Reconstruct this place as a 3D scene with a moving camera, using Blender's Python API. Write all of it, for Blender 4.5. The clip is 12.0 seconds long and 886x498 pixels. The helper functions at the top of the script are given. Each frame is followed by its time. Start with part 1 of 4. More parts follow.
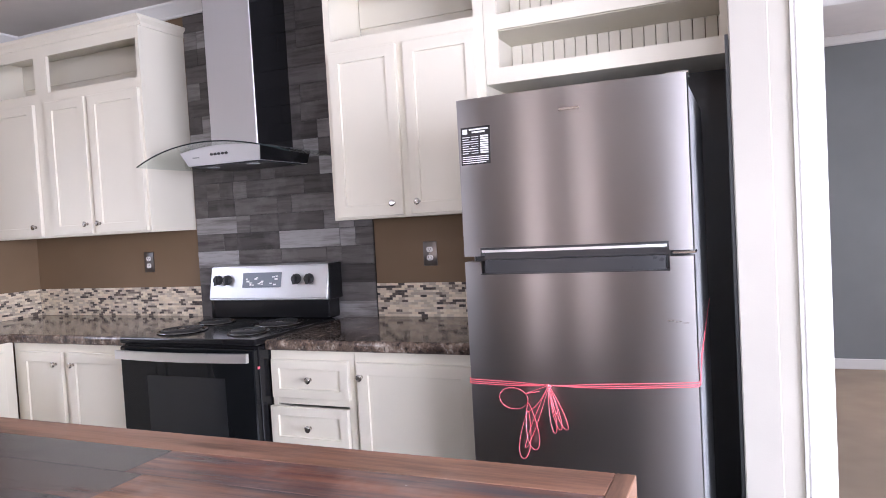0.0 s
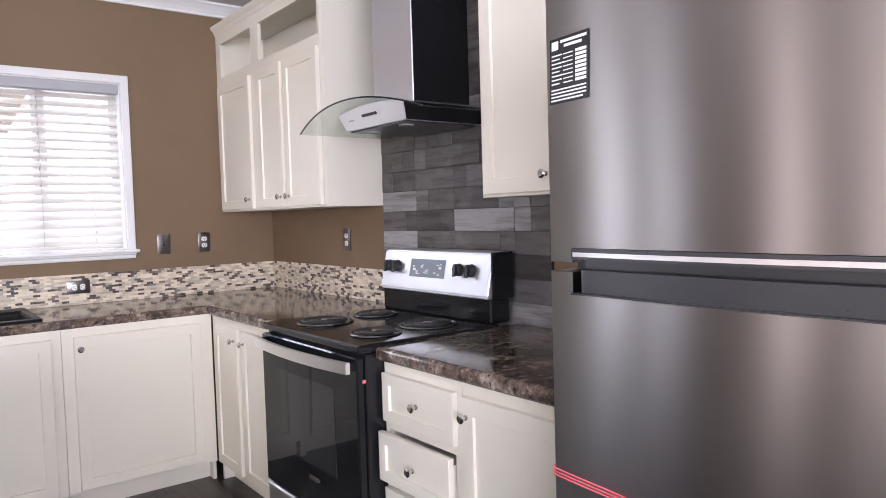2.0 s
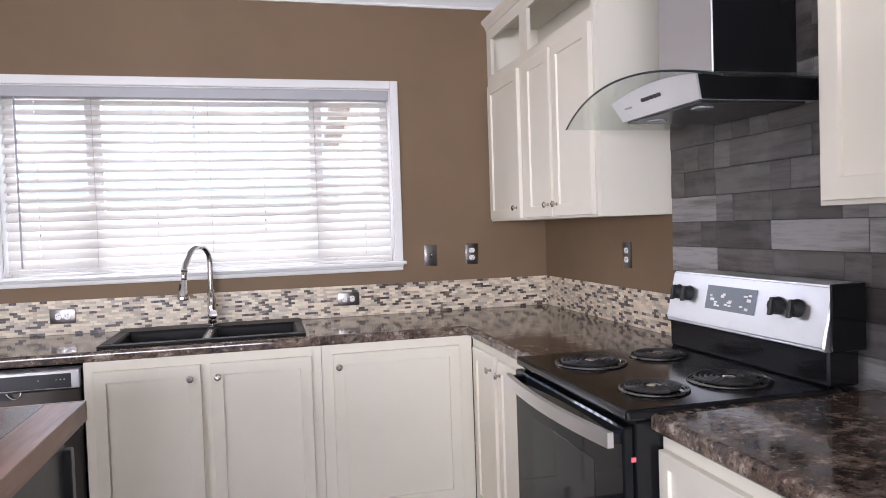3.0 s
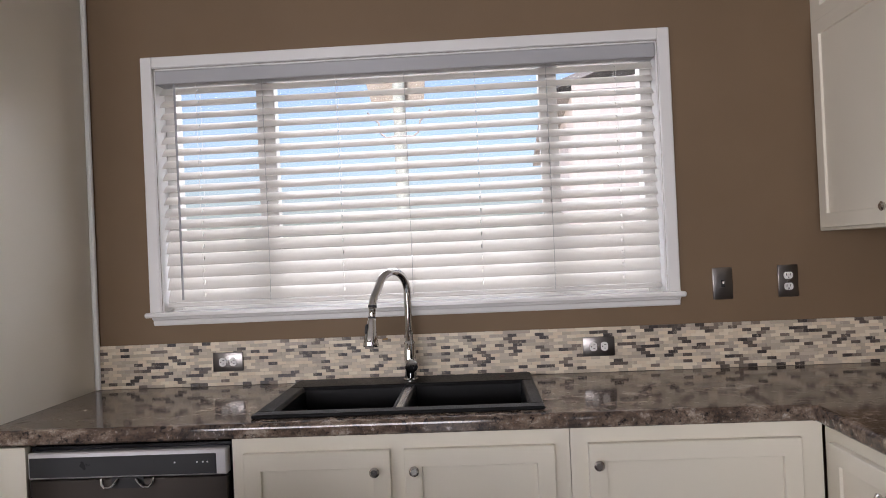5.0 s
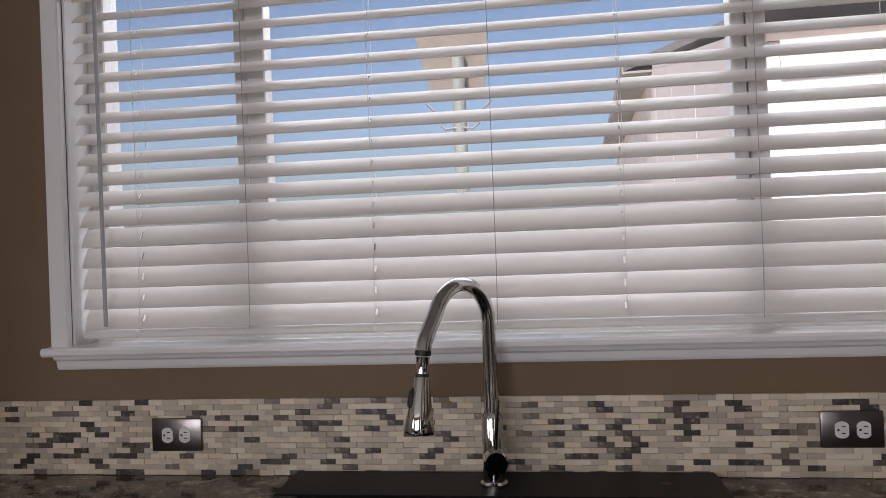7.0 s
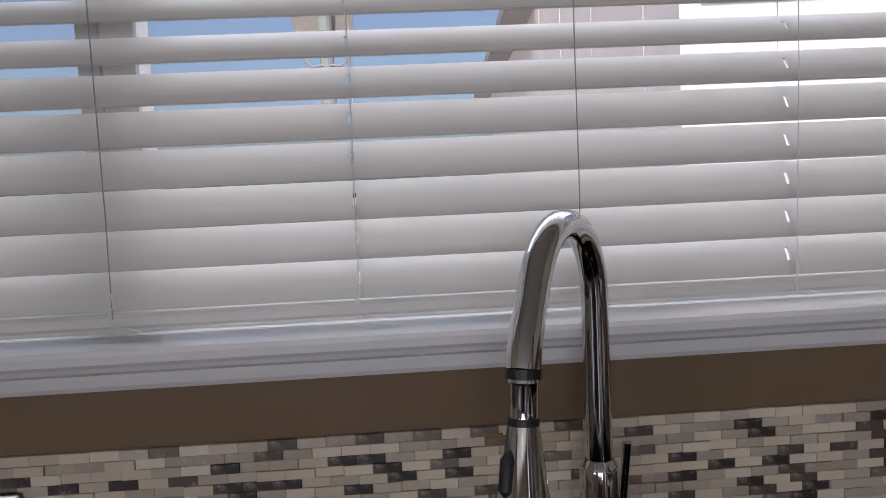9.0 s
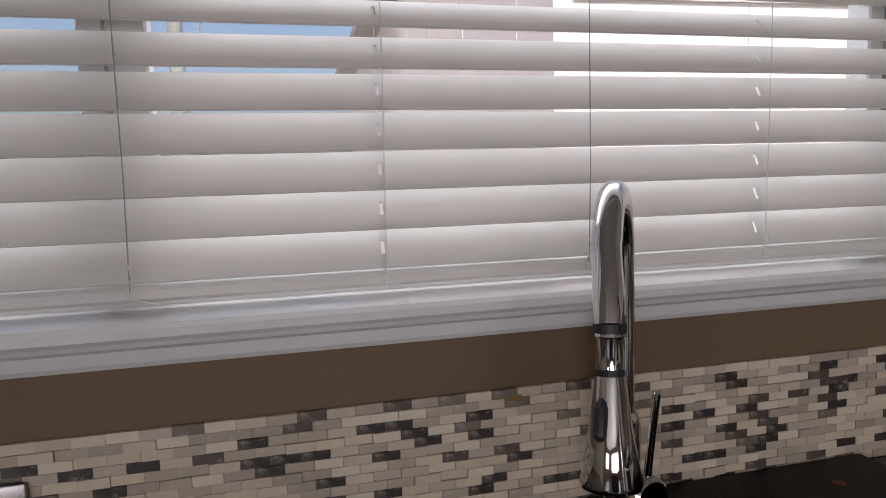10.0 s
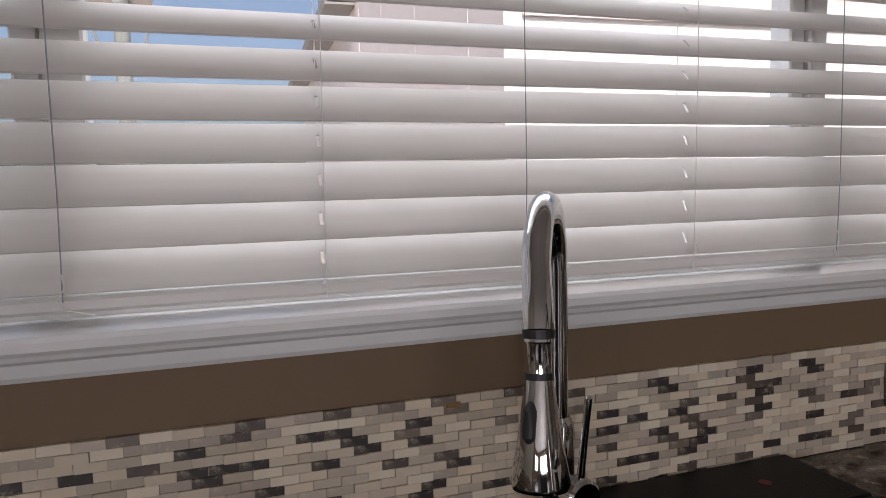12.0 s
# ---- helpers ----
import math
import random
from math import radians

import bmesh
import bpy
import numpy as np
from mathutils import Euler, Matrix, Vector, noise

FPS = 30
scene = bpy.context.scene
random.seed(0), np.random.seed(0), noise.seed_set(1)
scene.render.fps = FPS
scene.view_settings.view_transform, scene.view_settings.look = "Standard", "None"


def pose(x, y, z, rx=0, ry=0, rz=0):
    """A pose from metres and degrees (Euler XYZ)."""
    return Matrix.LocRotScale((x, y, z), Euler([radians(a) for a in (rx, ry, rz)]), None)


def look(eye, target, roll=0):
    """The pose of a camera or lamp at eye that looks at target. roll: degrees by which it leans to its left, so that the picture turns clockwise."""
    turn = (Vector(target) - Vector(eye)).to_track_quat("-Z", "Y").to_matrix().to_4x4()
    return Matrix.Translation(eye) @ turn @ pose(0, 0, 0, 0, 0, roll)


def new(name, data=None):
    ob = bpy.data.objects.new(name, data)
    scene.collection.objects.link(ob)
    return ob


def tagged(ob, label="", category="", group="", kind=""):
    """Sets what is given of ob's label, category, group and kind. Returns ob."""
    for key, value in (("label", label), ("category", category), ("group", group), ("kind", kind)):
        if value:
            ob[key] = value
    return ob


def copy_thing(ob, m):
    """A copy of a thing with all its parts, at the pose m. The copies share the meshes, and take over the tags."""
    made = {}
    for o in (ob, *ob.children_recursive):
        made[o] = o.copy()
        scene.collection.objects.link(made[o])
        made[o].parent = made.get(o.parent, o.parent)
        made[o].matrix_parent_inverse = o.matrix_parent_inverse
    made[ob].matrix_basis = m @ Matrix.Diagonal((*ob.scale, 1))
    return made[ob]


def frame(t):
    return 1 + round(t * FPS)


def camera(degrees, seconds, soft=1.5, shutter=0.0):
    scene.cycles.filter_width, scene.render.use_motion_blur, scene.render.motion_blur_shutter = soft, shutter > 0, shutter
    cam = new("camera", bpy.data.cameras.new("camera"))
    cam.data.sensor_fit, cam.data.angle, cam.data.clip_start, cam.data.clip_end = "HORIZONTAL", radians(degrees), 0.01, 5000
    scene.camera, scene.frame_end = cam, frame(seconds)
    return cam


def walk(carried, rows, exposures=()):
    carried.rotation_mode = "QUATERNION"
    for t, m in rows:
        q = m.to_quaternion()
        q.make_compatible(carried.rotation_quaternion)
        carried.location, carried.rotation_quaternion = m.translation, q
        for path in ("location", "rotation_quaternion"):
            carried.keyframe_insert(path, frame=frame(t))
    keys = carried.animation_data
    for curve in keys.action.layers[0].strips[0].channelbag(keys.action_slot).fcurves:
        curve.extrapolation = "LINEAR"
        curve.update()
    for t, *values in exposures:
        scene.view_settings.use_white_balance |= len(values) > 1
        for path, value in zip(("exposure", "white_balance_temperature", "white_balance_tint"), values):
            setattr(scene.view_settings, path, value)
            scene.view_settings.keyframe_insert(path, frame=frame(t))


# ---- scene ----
cam = camera(64.6, 12.0, soft=0.9)
PATH = [
    (0, (0.725, -0.406, 1.374), (-0.074, 1.426, 1.293), -3.2),
    (0.5, (0.801, -0.08, 1.381), (-0.049, 1.727, 1.282), -3.6),
    (1, (0.891, 0.24, 1.368), (-0.191, 1.921, 1.292), -3.1),
    (1.5, (0.925, 0.482, 1.364), (-0.457, 1.925, 1.275), -2.7),
    (2, (0.811, 0.745, 1.348), (-0.767, 1.97, 1.249), -1.7),
    (2.5, (0.616, 0.942, 1.345), (-1.161, 1.856, 1.254), -1.3),
    (3, (0.353, 1.098, 1.381), (-1.587, 1.581, 1.317), -1.9),
    (3.5, (0.053, 1.11, 1.357), (-1.934, 1.329, 1.302), -1.9),
    (3.7, (-0.088, 1.087, 1.368), (-2.079, 1.272, 1.326), -2.1),
    (5.3, (-0.992, 1.058, 1.382), (-2.987, 0.917, 1.393), -2.1),
    (5.5, (-1.143, 1.006, 1.404), (-3.136, 0.848, 1.408), -1.8),
    (6, (-1.394, 0.933, 1.407), (-3.386, 0.758, 1.385), -1.8),
    (6.5, (-1.675, 0.926, 1.375), (-3.662, 0.696, 1.379), -2.1),
    (6.7, (-1.799, 0.927, 1.387), (-3.782, 0.667, 1.4), -2.2),
    (8.3, (-2.399, 0.698, 1.348), (-4.39, 0.524, 1.262), -2.2),
    (8.5, (-2.493, 0.69, 1.355), (-4.488, 0.602, 1.233), -2.4),
    (9, (-2.604, 0.617, 1.358), (-4.595, 0.729, 1.195), -2.7),
    (9.5, (-2.622, 0.475, 1.336), (-4.578, 0.836, 1.134), -2.4),
    (10, (-2.61, 0.414, 1.349), (-4.53, 0.93, 1.132), -1.6),
    (10.5, (-2.591, 0.424, 1.354), (-4.486, 1.039, 1.174), -0.7),
    (11, (-2.588, 0.427, 1.352), (-4.465, 1.096, 1.175), -0.5),
    (11.5, (-2.586, 0.426, 1.35), (-4.462, 1.097, 1.172), -1.1),
    (12, (-2.589, 0.427, 1.346), (-4.474, 1.069, 1.163), -1.3),
]
EXPOSURES = [(0.0, 1.8, 5800, 22), (2.5, 1.72, 6000, 20), (3.5, 1.42, 5950, 19), (5.5, 0.7, 6450, 18), (6.5, 0.33, 6450, 19), (8.5, -0.12, 6000, 17), (9.5, 0.0, 6250, 20), (10.0, 0.05, 6400, 20), (12.0, 0.04, 6400, 20)]
walk(cam, [(t, look(eye, target, roll)) for t, eye, target, roll in PATH], EXPOSURES)

# ---- world, sun and daylight ----
SUN_AZ, SUN_EL = 104.0, 48.0
world = bpy.data.worlds.new("world")
scene.world = world
world.use_nodes = True
wn = world.node_tree.nodes
sky = wn.new("ShaderNodeTexSky")
sky.sky_type, sky.sun_disc = "NISHITA", False
sky.sun_elevation, sky.sun_rotation = radians(SUN_EL), radians(SUN_AZ)
sky.air_density, sky.dust_density = 1.0, 4.0
world.node_tree.links.new(sky.outputs[0], wn["Background"].inputs[0])
wn["Background"].inputs[1].default_value = 0.15
sun_from = Vector((math.sin(radians(SUN_AZ)) * math.cos(radians(SUN_EL)), math.cos(radians(SUN_AZ)) * math.cos(radians(SUN_EL)), math.sin(radians(SUN_EL))))
sun = new("sun", bpy.data.lights.new("sun", "SUN"))
sun.data.energy, sun.data.angle, sun.data.color = 5.0, radians(0.5), (1.0, 0.94, 0.86)
sun.matrix_world = look(sun_from * 30, (0, 0, 0))


def window_lamp(name, eye, target, w, h, watts):
    lamp = new(name, bpy.data.lights.new(name, "AREA"))
    lamp.data.shape, lamp.data.size, lamp.data.size_y, lamp.data.energy = "RECTANGLE", w, h, watts
    lamp.data.color = (0.95, 0.97, 1.0)
    lamp.matrix_world = look(eye, target)
    return lamp


XW, YN, CEIL = -3.41, 2.645, 2.65          # window wall, range wall, ceiling
XE, YS = 3.6, -4.3                         # far ends of the open living space
window_lamp("daylight_south", (2.35, YS + 0.02, 1.5), (1.6, 0, 1.2), 1.9, 1.2, 38)
SLIM = [window_lamp("daylight_slim_window", (-2.05, YS + 0.02, 1.4), (-2.05, 0, 1.4), 0.34, 1.5, 4.6),
        window_lamp("daylight_slim_window", (-0.75, YS + 0.02, 1.4), (-0.75, 0, 1.4), 0.24, 1.5, 3.6)]
for lamp in SLIM:                          # unseen lamps, tinted warm to give the refrigerator its peach streaks
    lamp.data.color = (1.0, 0.84, 0.74)
window_lamp("daylight_west", (XW + 0.02, -2.85, 1.42), (0, -2.6, 1.3), 0.42, 1.4, 3.6)
window_lamp("daylight_west", (XW + 0.02, -1.62, 1.42), (0, -1.4, 1.3), 0.42, 1.4, 3.6)
window_lamp("daylight_east", (XE - 0.02, -0.6, 1.4), (0, -0.2, 0.9), 3.2, 1.4, 100)
window_lamp("daylight_bedroom", (XE - 0.02, 4.4, 1.5), (0, 4.4, 1.3), 1.4, 1.2, 14)
# added area lamp above the window, standing in for more sky light
window_lamp("daylight_kitchen", (XW - 0.75, 0.82, 2.45), (XW, 0.82, 1.5), 2.4, 0.9, 26)
window_lamp("daylight_kitchen_low", (XW - 0.5, 0.815, 1.1), (XW - 0.03, 0.815, 1.55), 1.9, 0.2, 9).data.color = (0.82, 0.91, 1.0)   # added lamp below the sill, standing in for light off the sunlit yard


# ---- materials ----
def nodes_of(name, rough=0.5, metal=0.0, colour=(0.8, 0.8, 0.8)):
    m = bpy.data.materials.new(name)
    m.use_nodes = True
    nt = m.node_tree
    b = nt.nodes["Principled BSDF"]
    b.inputs["Roughness"].default_value, b.inputs["Metallic"].default_value = rough, metal
    b.inputs["Base Color"].default_value = (*colour, 1)
    return m, nt, b


def coords(nt, scale, kind="Object"):
    tc = nt.nodes.new("ShaderNodeTexCoord")
    mp = nt.nodes.new("ShaderNodeMapping")
    mp.inputs["Scale"].default_value = scale
    nt.links.new(tc.outputs[kind], mp.inputs[0])
    return mp.outputs[0]


def noise_of(nt, vec, scale, detail=4.0, rough=0.6):
    n = nt.nodes.new("ShaderNodeTexNoise")
    n.inputs["Scale"].default_value, n.inputs["Detail"].default_value, n.inputs["Roughness"].default_value = scale, detail, rough
    if vec:
        nt.links.new(vec, n.inputs["Vector"])
    return n.outputs["Fac"]


def ramp(nt, fac, stops, smooth=True):
    r = nt.nodes.new("ShaderNodeValToRGB")
    r.color_ramp.interpolation = "LINEAR" if smooth else "CONSTANT"
    el = r.color_ramp.elements
    while len(el) < len(stops):
        el.new(0.5)
    for e, (p, c) in zip(el, stops):
        e.position, e.color = p, (*c, 1)
    nt.links.new(fac, r.inputs[0])
    return r.outputs[0]


def mix(nt, a, b, fac, mode="MIX"):
    n = nt.nodes.new("ShaderNodeMix")
    n.data_type, n.blend_type = "RGBA", mode
    for sock, v in ((n.inputs[0], fac), (n.inputs[6], a), (n.inputs[7], b)):
        if isinstance(v, (int, float)):
            sock.default_value = v
        elif isinstance(v, tuple):
            sock.default_value = (*v, 1)
        else:
            nt.links.new(v, sock)
    return n.outputs[2]


def bump(nt, b, height, strength, dist=0.002):
    n = nt.nodes.new("ShaderNodeBump")
    n.inputs["Strength"].default_value, n.inputs["Distance"].default_value = strength, dist
    nt.links.new(height, n.inputs["Height"])
    nt.links.new(n.outputs[0], b.inputs["Normal"])


def rough_by(nt, b, fac, lo, hi):
    r = nt.nodes.new("ShaderNodeMapRange")
    r.inputs["To Min"].default_value, r.inputs["To Max"].default_value = lo, hi
    nt.links.new(fac, r.inputs[0])
    nt.links.new(r.outputs[0], b.inputs["Roughness"])


def painted(name, colour, rough=0.5, grain=90.0, depth=0.12, vary=0.12):
    m, nt, b = nodes_of(name, rough)
    v = coords(nt, (1, 1, 1))
    big, fine = noise_of(nt, v, 1.7, 3), noise_of(nt, v, grain, 3)
    dark = tuple(c * (1 - vary) for c in colour)
    nt.links.new(ramp(nt, big, [(0.3, dark), (0.7, colour)]), b.inputs["Base Color"])
    rough_by(nt, b, noise_of(nt, v, 6, 4), rough - 0.08, rough + 0.1)
    bump(nt, b, fine, depth)
    return m


def plain(name, colour, rough=0.4, metal=0.0, gloss=0.5):
    m, nt, b = nodes_of(name, rough, metal, colour)
    b.inputs["Specular IOR Level"].default_value = gloss
    v = coords(nt, (1, 1, 1))
    rough_by(nt, b, noise_of(nt, v, 14, 5), max(0.02, rough * 0.75), min(1, rough * 1.25))
    return m


def brushed(name, colour, rough, scale, aniso=0.0):
    m, nt, b = nodes_of(name, rough, 1.0)
    v = coords(nt, scale)
    n = noise_of(nt, v, 1.0, 6, 0.7)
    lo = tuple(c * 0.985 for c in colour)
    nt.links.new(ramp(nt, n, [(0.3, lo), (0.7, colour)]), b.inputs["Base Color"])
    if not aniso:
        rough_by(nt, b, n, rough - 0.01, rough + 0.01)
    else:
        b.inputs["Anisotropic"].default_value = aniso
        b.inputs["Anisotropic Rotation"].default_value = 0.25
        tan = nt.nodes.new("ShaderNodeTangent")
        tan.direction_type, tan.axis = "RADIAL", "Z"
        nt.links.new(tan.outputs[0], b.inputs["Tangent"])
    return m


def wood(name, stops, source, along="X", rough=0.5, gloss_var=0.15, grain=1.0, pale=0.5, stain=None):
    """Plank wood; source: 'object' varies it object by object, 'island' piece by piece."""
    m, nt, b = nodes_of(name, rough)
    stretch = {"X": (3, 34, 34), "Y": (34, 3, 34), "Z": (34, 34, 3)}[along]
    if source == "island":
        rnd = nt.nodes.new("ShaderNodeNewGeometry").outputs["Random Per Island"]
    else:
        rnd = nt.nodes.new("ShaderNodeObjectInfo").outputs["Random"]
    tc = nt.nodes.new("ShaderNodeTexCoord")
    off = nt.nodes.new("ShaderNodeVectorMath")
    off.operation = "MULTIPLY_ADD"
    comb = nt.nodes.new("ShaderNodeCombineXYZ")
    for i in range(3):
        nt.links.new(rnd, comb.inputs[i])
    nt.links.new(comb.outputs[0], off.inputs[0])
    off.inputs[1].default_value = (37, 53, 71)
    nt.links.new(tc.outputs["Object"], off.inputs[2])
    mp = nt.nodes.new("ShaderNodeMapping")
    mp.inputs["Scale"].default_value = tuple(a * grain for a in stretch)
    nt.links.new(off.outputs[0], mp.inputs[0])
    g = noise_of(nt, mp.outputs[0], 1.0, 8, 0.65)
    blot = noise_of(nt, off.outputs[0], 7.0, 4)
    base = ramp(nt, rnd, stops)
    dark = mix(nt, base, (0.25, 0.22, 0.2), 0.75, "MULTIPLY")
    c = mix(nt, dark, base, ramp(nt, g, [(0.36, (0, 0, 0)), (0.56, (1, 1, 1))]))
    c = mix(nt, c, (0.62, 0.6, 0.58), ramp(nt, blot, [(0.5, (0, 0, 0)), (0.85, (pale, pale, pale))]))
    if stain:
        mp2 = nt.nodes.new("ShaderNodeMapping")
        mp2.inputs["Scale"].default_value = tuple(a * 0.16 for a in stretch)
        nt.links.new(off.outputs[0], mp2.inputs[0])
        streak = noise_of(nt, mp2.outputs[0], 1.0, 7, 0.7)
        c = mix(nt, c, stain, ramp(nt, streak, [(0.42, (0, 0, 0)), (0.54, (0.85, 0.85, 0.85))]))
        c = mix(nt, c, (0.42, 0.19, 0.1), ramp(nt, streak, [(0.28, (0.7, 0.7, 0.7)), (0.4, (0, 0, 0))]))
    nt.links.new(c, b.inputs["Base Color"])
    rough_by(nt, b, blot, rough - gloss_var, rough + gloss_var)
    bump(nt, b, g, 0.35, 0.0015)
    return m


def mosaic(name, source):
    m, nt, b = nodes_of(name, 0.35)
    if source == "island":
        rnd = nt.nodes.new("ShaderNodeNewGeometry").outputs["Random Per Island"]
    else:
        rnd = nt.nodes.new("ShaderNodeObjectInfo").outputs["Random"]
    base = ramp(nt, rnd, [(0.0, (0.05, 0.04, 0.036)), (0.1, (0.11, 0.085, 0.07)), (0.17, (0.2, 0.16, 0.13)), (0.2, (0.5, 0.43, 0.33)), (0.36, (0.66, 0.565, 0.43)),
                          (0.52, (0.74, 0.625, 0.47)), (0.66, (0.58, 0.5, 0.4)), (0.78, (0.78, 0.69, 0.54)), (0.93, (0.44, 0.37, 0.3))], False)
    v = coords(nt, (1, 1, 1))
    vein = noise_of(nt, v, 60, 7, 0.75)
    cloud = noise_of(nt, v, 28, 4)
    c = mix(nt, base, (0.52, 0.43, 0.3), ramp(nt, cloud, [(0.5, (0, 0, 0)), (0.8, (0.25, 0.25, 0.25))]))
    c = mix(nt, c, (0.74, 0.66, 0.52), ramp(nt, vein, [(0.56, (0, 0, 0)), (0.66, (0.4, 0.4, 0.4)), (0.75, (0, 0, 0))]))
    nt.links.new(c, b.inputs["Base Color"])
    rough_by(nt, b, vein, 0.25, 0.55)
    bump(nt, b, vein, 0.25, 0.001)
    return m


def laminate(name):
    m, nt, b = nodes_of(name, 0.2)
    v = coords(nt, (1, 1, 1))
    v2 = coords(nt, (1.0, 0.55, 1.0))
    warp = nt.nodes.new("ShaderNodeTexNoise")
    warp.inputs["Scale"].default_value = 9
    nt.links.new(v, warp.inputs["Vector"])
    big = noise_of(nt, v2, 15, 8, 0.72)
    mid = noise_of(nt, v, 42, 7, 0.75)
    fine = noise_of(nt, v, 150, 4, 0.7)
    c = ramp(nt, big, [(0.33, (0.02, 0.017, 0.016)), (0.42, (0.07, 0.052, 0.042)), (0.5, (0.12, 0.086, 0.066)), (0.57, (0.2, 0.15, 0.115)), (0.66, (0.42, 0.36, 0.3))])
    c = mix(nt, c, (0.02, 0.018, 0.019), ramp(nt, mid, [(0.38, (1, 1, 1)), (0.47, (0, 0, 0))]))
    c = mix(nt, c, (0.5, 0.45, 0.4), ramp(nt, mid, [(0.57, (0, 0, 0)), (0.68, (0.8, 0.8, 0.8))]))
    c = mix(nt, c, (0.33, 0.17, 0.09), ramp(nt, fine, [(0.58, (0, 0, 0)), (0.7, (0.5, 0.5, 0.5))]))
    nt.links.new(c, b.inputs["Base Color"])
    rough_by(nt, b, mid, 0.05, 0.13)
    bump(nt, b, fine, 0.05, 0.0006)
    return m


def glass(name, rough=0.0, tint=(1, 1, 1)):
    m, nt, b = nodes_of(name, rough, 0.0, tint)
    b.inputs["Transmission Weight"].default_value = 1.0
    b.inputs["IOR"].default_value = 1.45
    return m


def thin_glass(name, tint=(0.97, 0.98, 0.98)):
    """A sheet of glass: clear, with a mirror's gloss at grazing angles."""
    m = bpy.data.materials.new(name)
    m.use_nodes = True
    nt = m.node_tree
    nt.nodes.remove(nt.nodes["Principled BSDF"])
    clear, gloss, lw, mx, mr = (nt.nodes.new(k) for k in ("ShaderNodeBsdfTransparent", "ShaderNodeBsdfGlossy", "ShaderNodeLayerWeight", "ShaderNodeMixShader", "ShaderNodeMapRange"))
    clear.inputs[0].default_value = (*tint, 1)
    gloss.inputs["Roughness"].default_value = 0.01
    lw.inputs[0].default_value = 0.2
    mr.inputs["To Min"].default_value, mr.inputs["To Max"].default_value = 0.03, 0.45
    nt.links.new(lw.outputs["Facing"], mr.inputs[0])
    nt.links.new(mr.outputs[0], mx.inputs[0])
    nt.links.new(clear.outputs[0], mx.inputs[1])
    nt.links.new(gloss.outputs[0], mx.inputs[2])
    nt.links.new(mx.outputs[0], nt.nodes["Material Output"].inputs[0])
    return m


def slat_white(name):
    m, nt, b = nodes_of(name, 0.38, 0.0, (0.8, 0.78, 0.74))
    v = coords(nt, (2, 2, 60))
    nt.links.new(ramp(nt, noise_of(nt, v, 1.5, 4), [(0.3, (0.76, 0.74, 0.7)), (0.7, (0.82, 0.81, 0.78))]), b.inputs["Base Color"])
    tr = nt.nodes.new("ShaderNodeBsdfTranslucent")
    tr.inputs[0].default_value = (0.78, 0.74, 0.69, 1)
    mx = nt.nodes.new("ShaderNodeMixShader")
    mx.inputs[0].default_value = 0.36
    nt.links.new(b.outputs[0], mx.inputs[1])
    nt.links.new(tr.outputs[0], mx.inputs[2])
    nt.links.new(mx.outputs[0], nt.nodes["Material Output"].inputs[0])
    return m


TAN = painted("tan_wall_paint", (0.2, 0.132, 0.074), 0.7, 160, 0.18, 0.1)
GREY_WALL = painted("grey_wall_paint", (0.22, 0.235, 0.24), 0.6, 160, 0.18)
CREAM_WALL = painted("cream_wall_paint", (0.45, 0.425, 0.37), 0.5, 160, 0.1)
CEILING = painted("ceiling_paint", (0.72, 0.69, 0.66), 0.85, 120, 0.5)
CREAM = painted("cream_cabinet_paint", (0.8, 0.752, 0.635), 0.36, 70, 0.06, 0.06)
CREAM_IN = painted("cream_cabinet_inside", (0.74, 0.7, 0.6), 0.5, 70, 0.06, 0.06)
WHITE = painted("white_trim_paint", (0.8, 0.79, 0.77), 0.4, 80, 0.08, 0.05)
COUNTER = laminate("brown_stone_laminate")
MOSAIC, MOSAIC_REST = mosaic("mosaic_stone", "object"), mosaic("mosaic_stone_joined", "island")
GROUT = painted("grey_grout", (0.42, 0.36, 0.29), 0.85, 200, 0.4)
GREY_STOPS = [(0.0, (0.06, 0.053, 0.05)), (0.3, (0.085, 0.076, 0.071)), (0.55, (0.11, 0.099, 0.093)), (0.75, (0.16, 0.148, 0.143)), (0.9, (0.33, 0.32, 0.318))]
GREY_WOOD = wood("grey_weathered_wood", GREY_STOPS, "object", "X", 0.45, 0.15, 1.0, 0.16)
RECLAIM_STOPS = [(0.0, (0.05, 0.045, 0.047)), (0.2, (0.13, 0.065, 0.045)), (0.35, (0.085, 0.078, 0.082)), (0.5, (0.3, 0.105, 0.055)), (0.62, (0.11, 0.07, 0.058)), (0.75, (0.07, 0.066, 0.07)), (0.88, (0.32, 0.13, 0.07)), (1.0, (0.1, 0.09, 0.092))]
RECLAIMED = wood("reclaimed_red_brown_wood", RECLAIM_STOPS, "object", "X", 0.24, 0.08, 0.6, 0.2, (0.062, 0.06, 0.068))
RECLAIMED_Y = wood("reclaimed_wood_across", [(0.0, (0.2, 0.1, 0.06)), (1.0, (0.26, 0.14, 0.09))], "object", "Y", 0.4, 0.1, 0.8, 0.2)
RECLAIMED_EDGE = wood("reclaimed_edge_board", [(0.0, (0.26, 0.12, 0.075)), (1.0, (0.3, 0.15, 0.095))], "object", "X", 0.35, 0.08, 0.8, 0.15)
FLOOR_X = wood("dark_laminate_board", [(0.0, (0.045, 0.036, 0.032)), (0.5, (0.065, 0.052, 0.045)), (1.0, (0.085, 0.067, 0.057))], "object", "X", 0.38, 0.08, 1.0, 0.05)
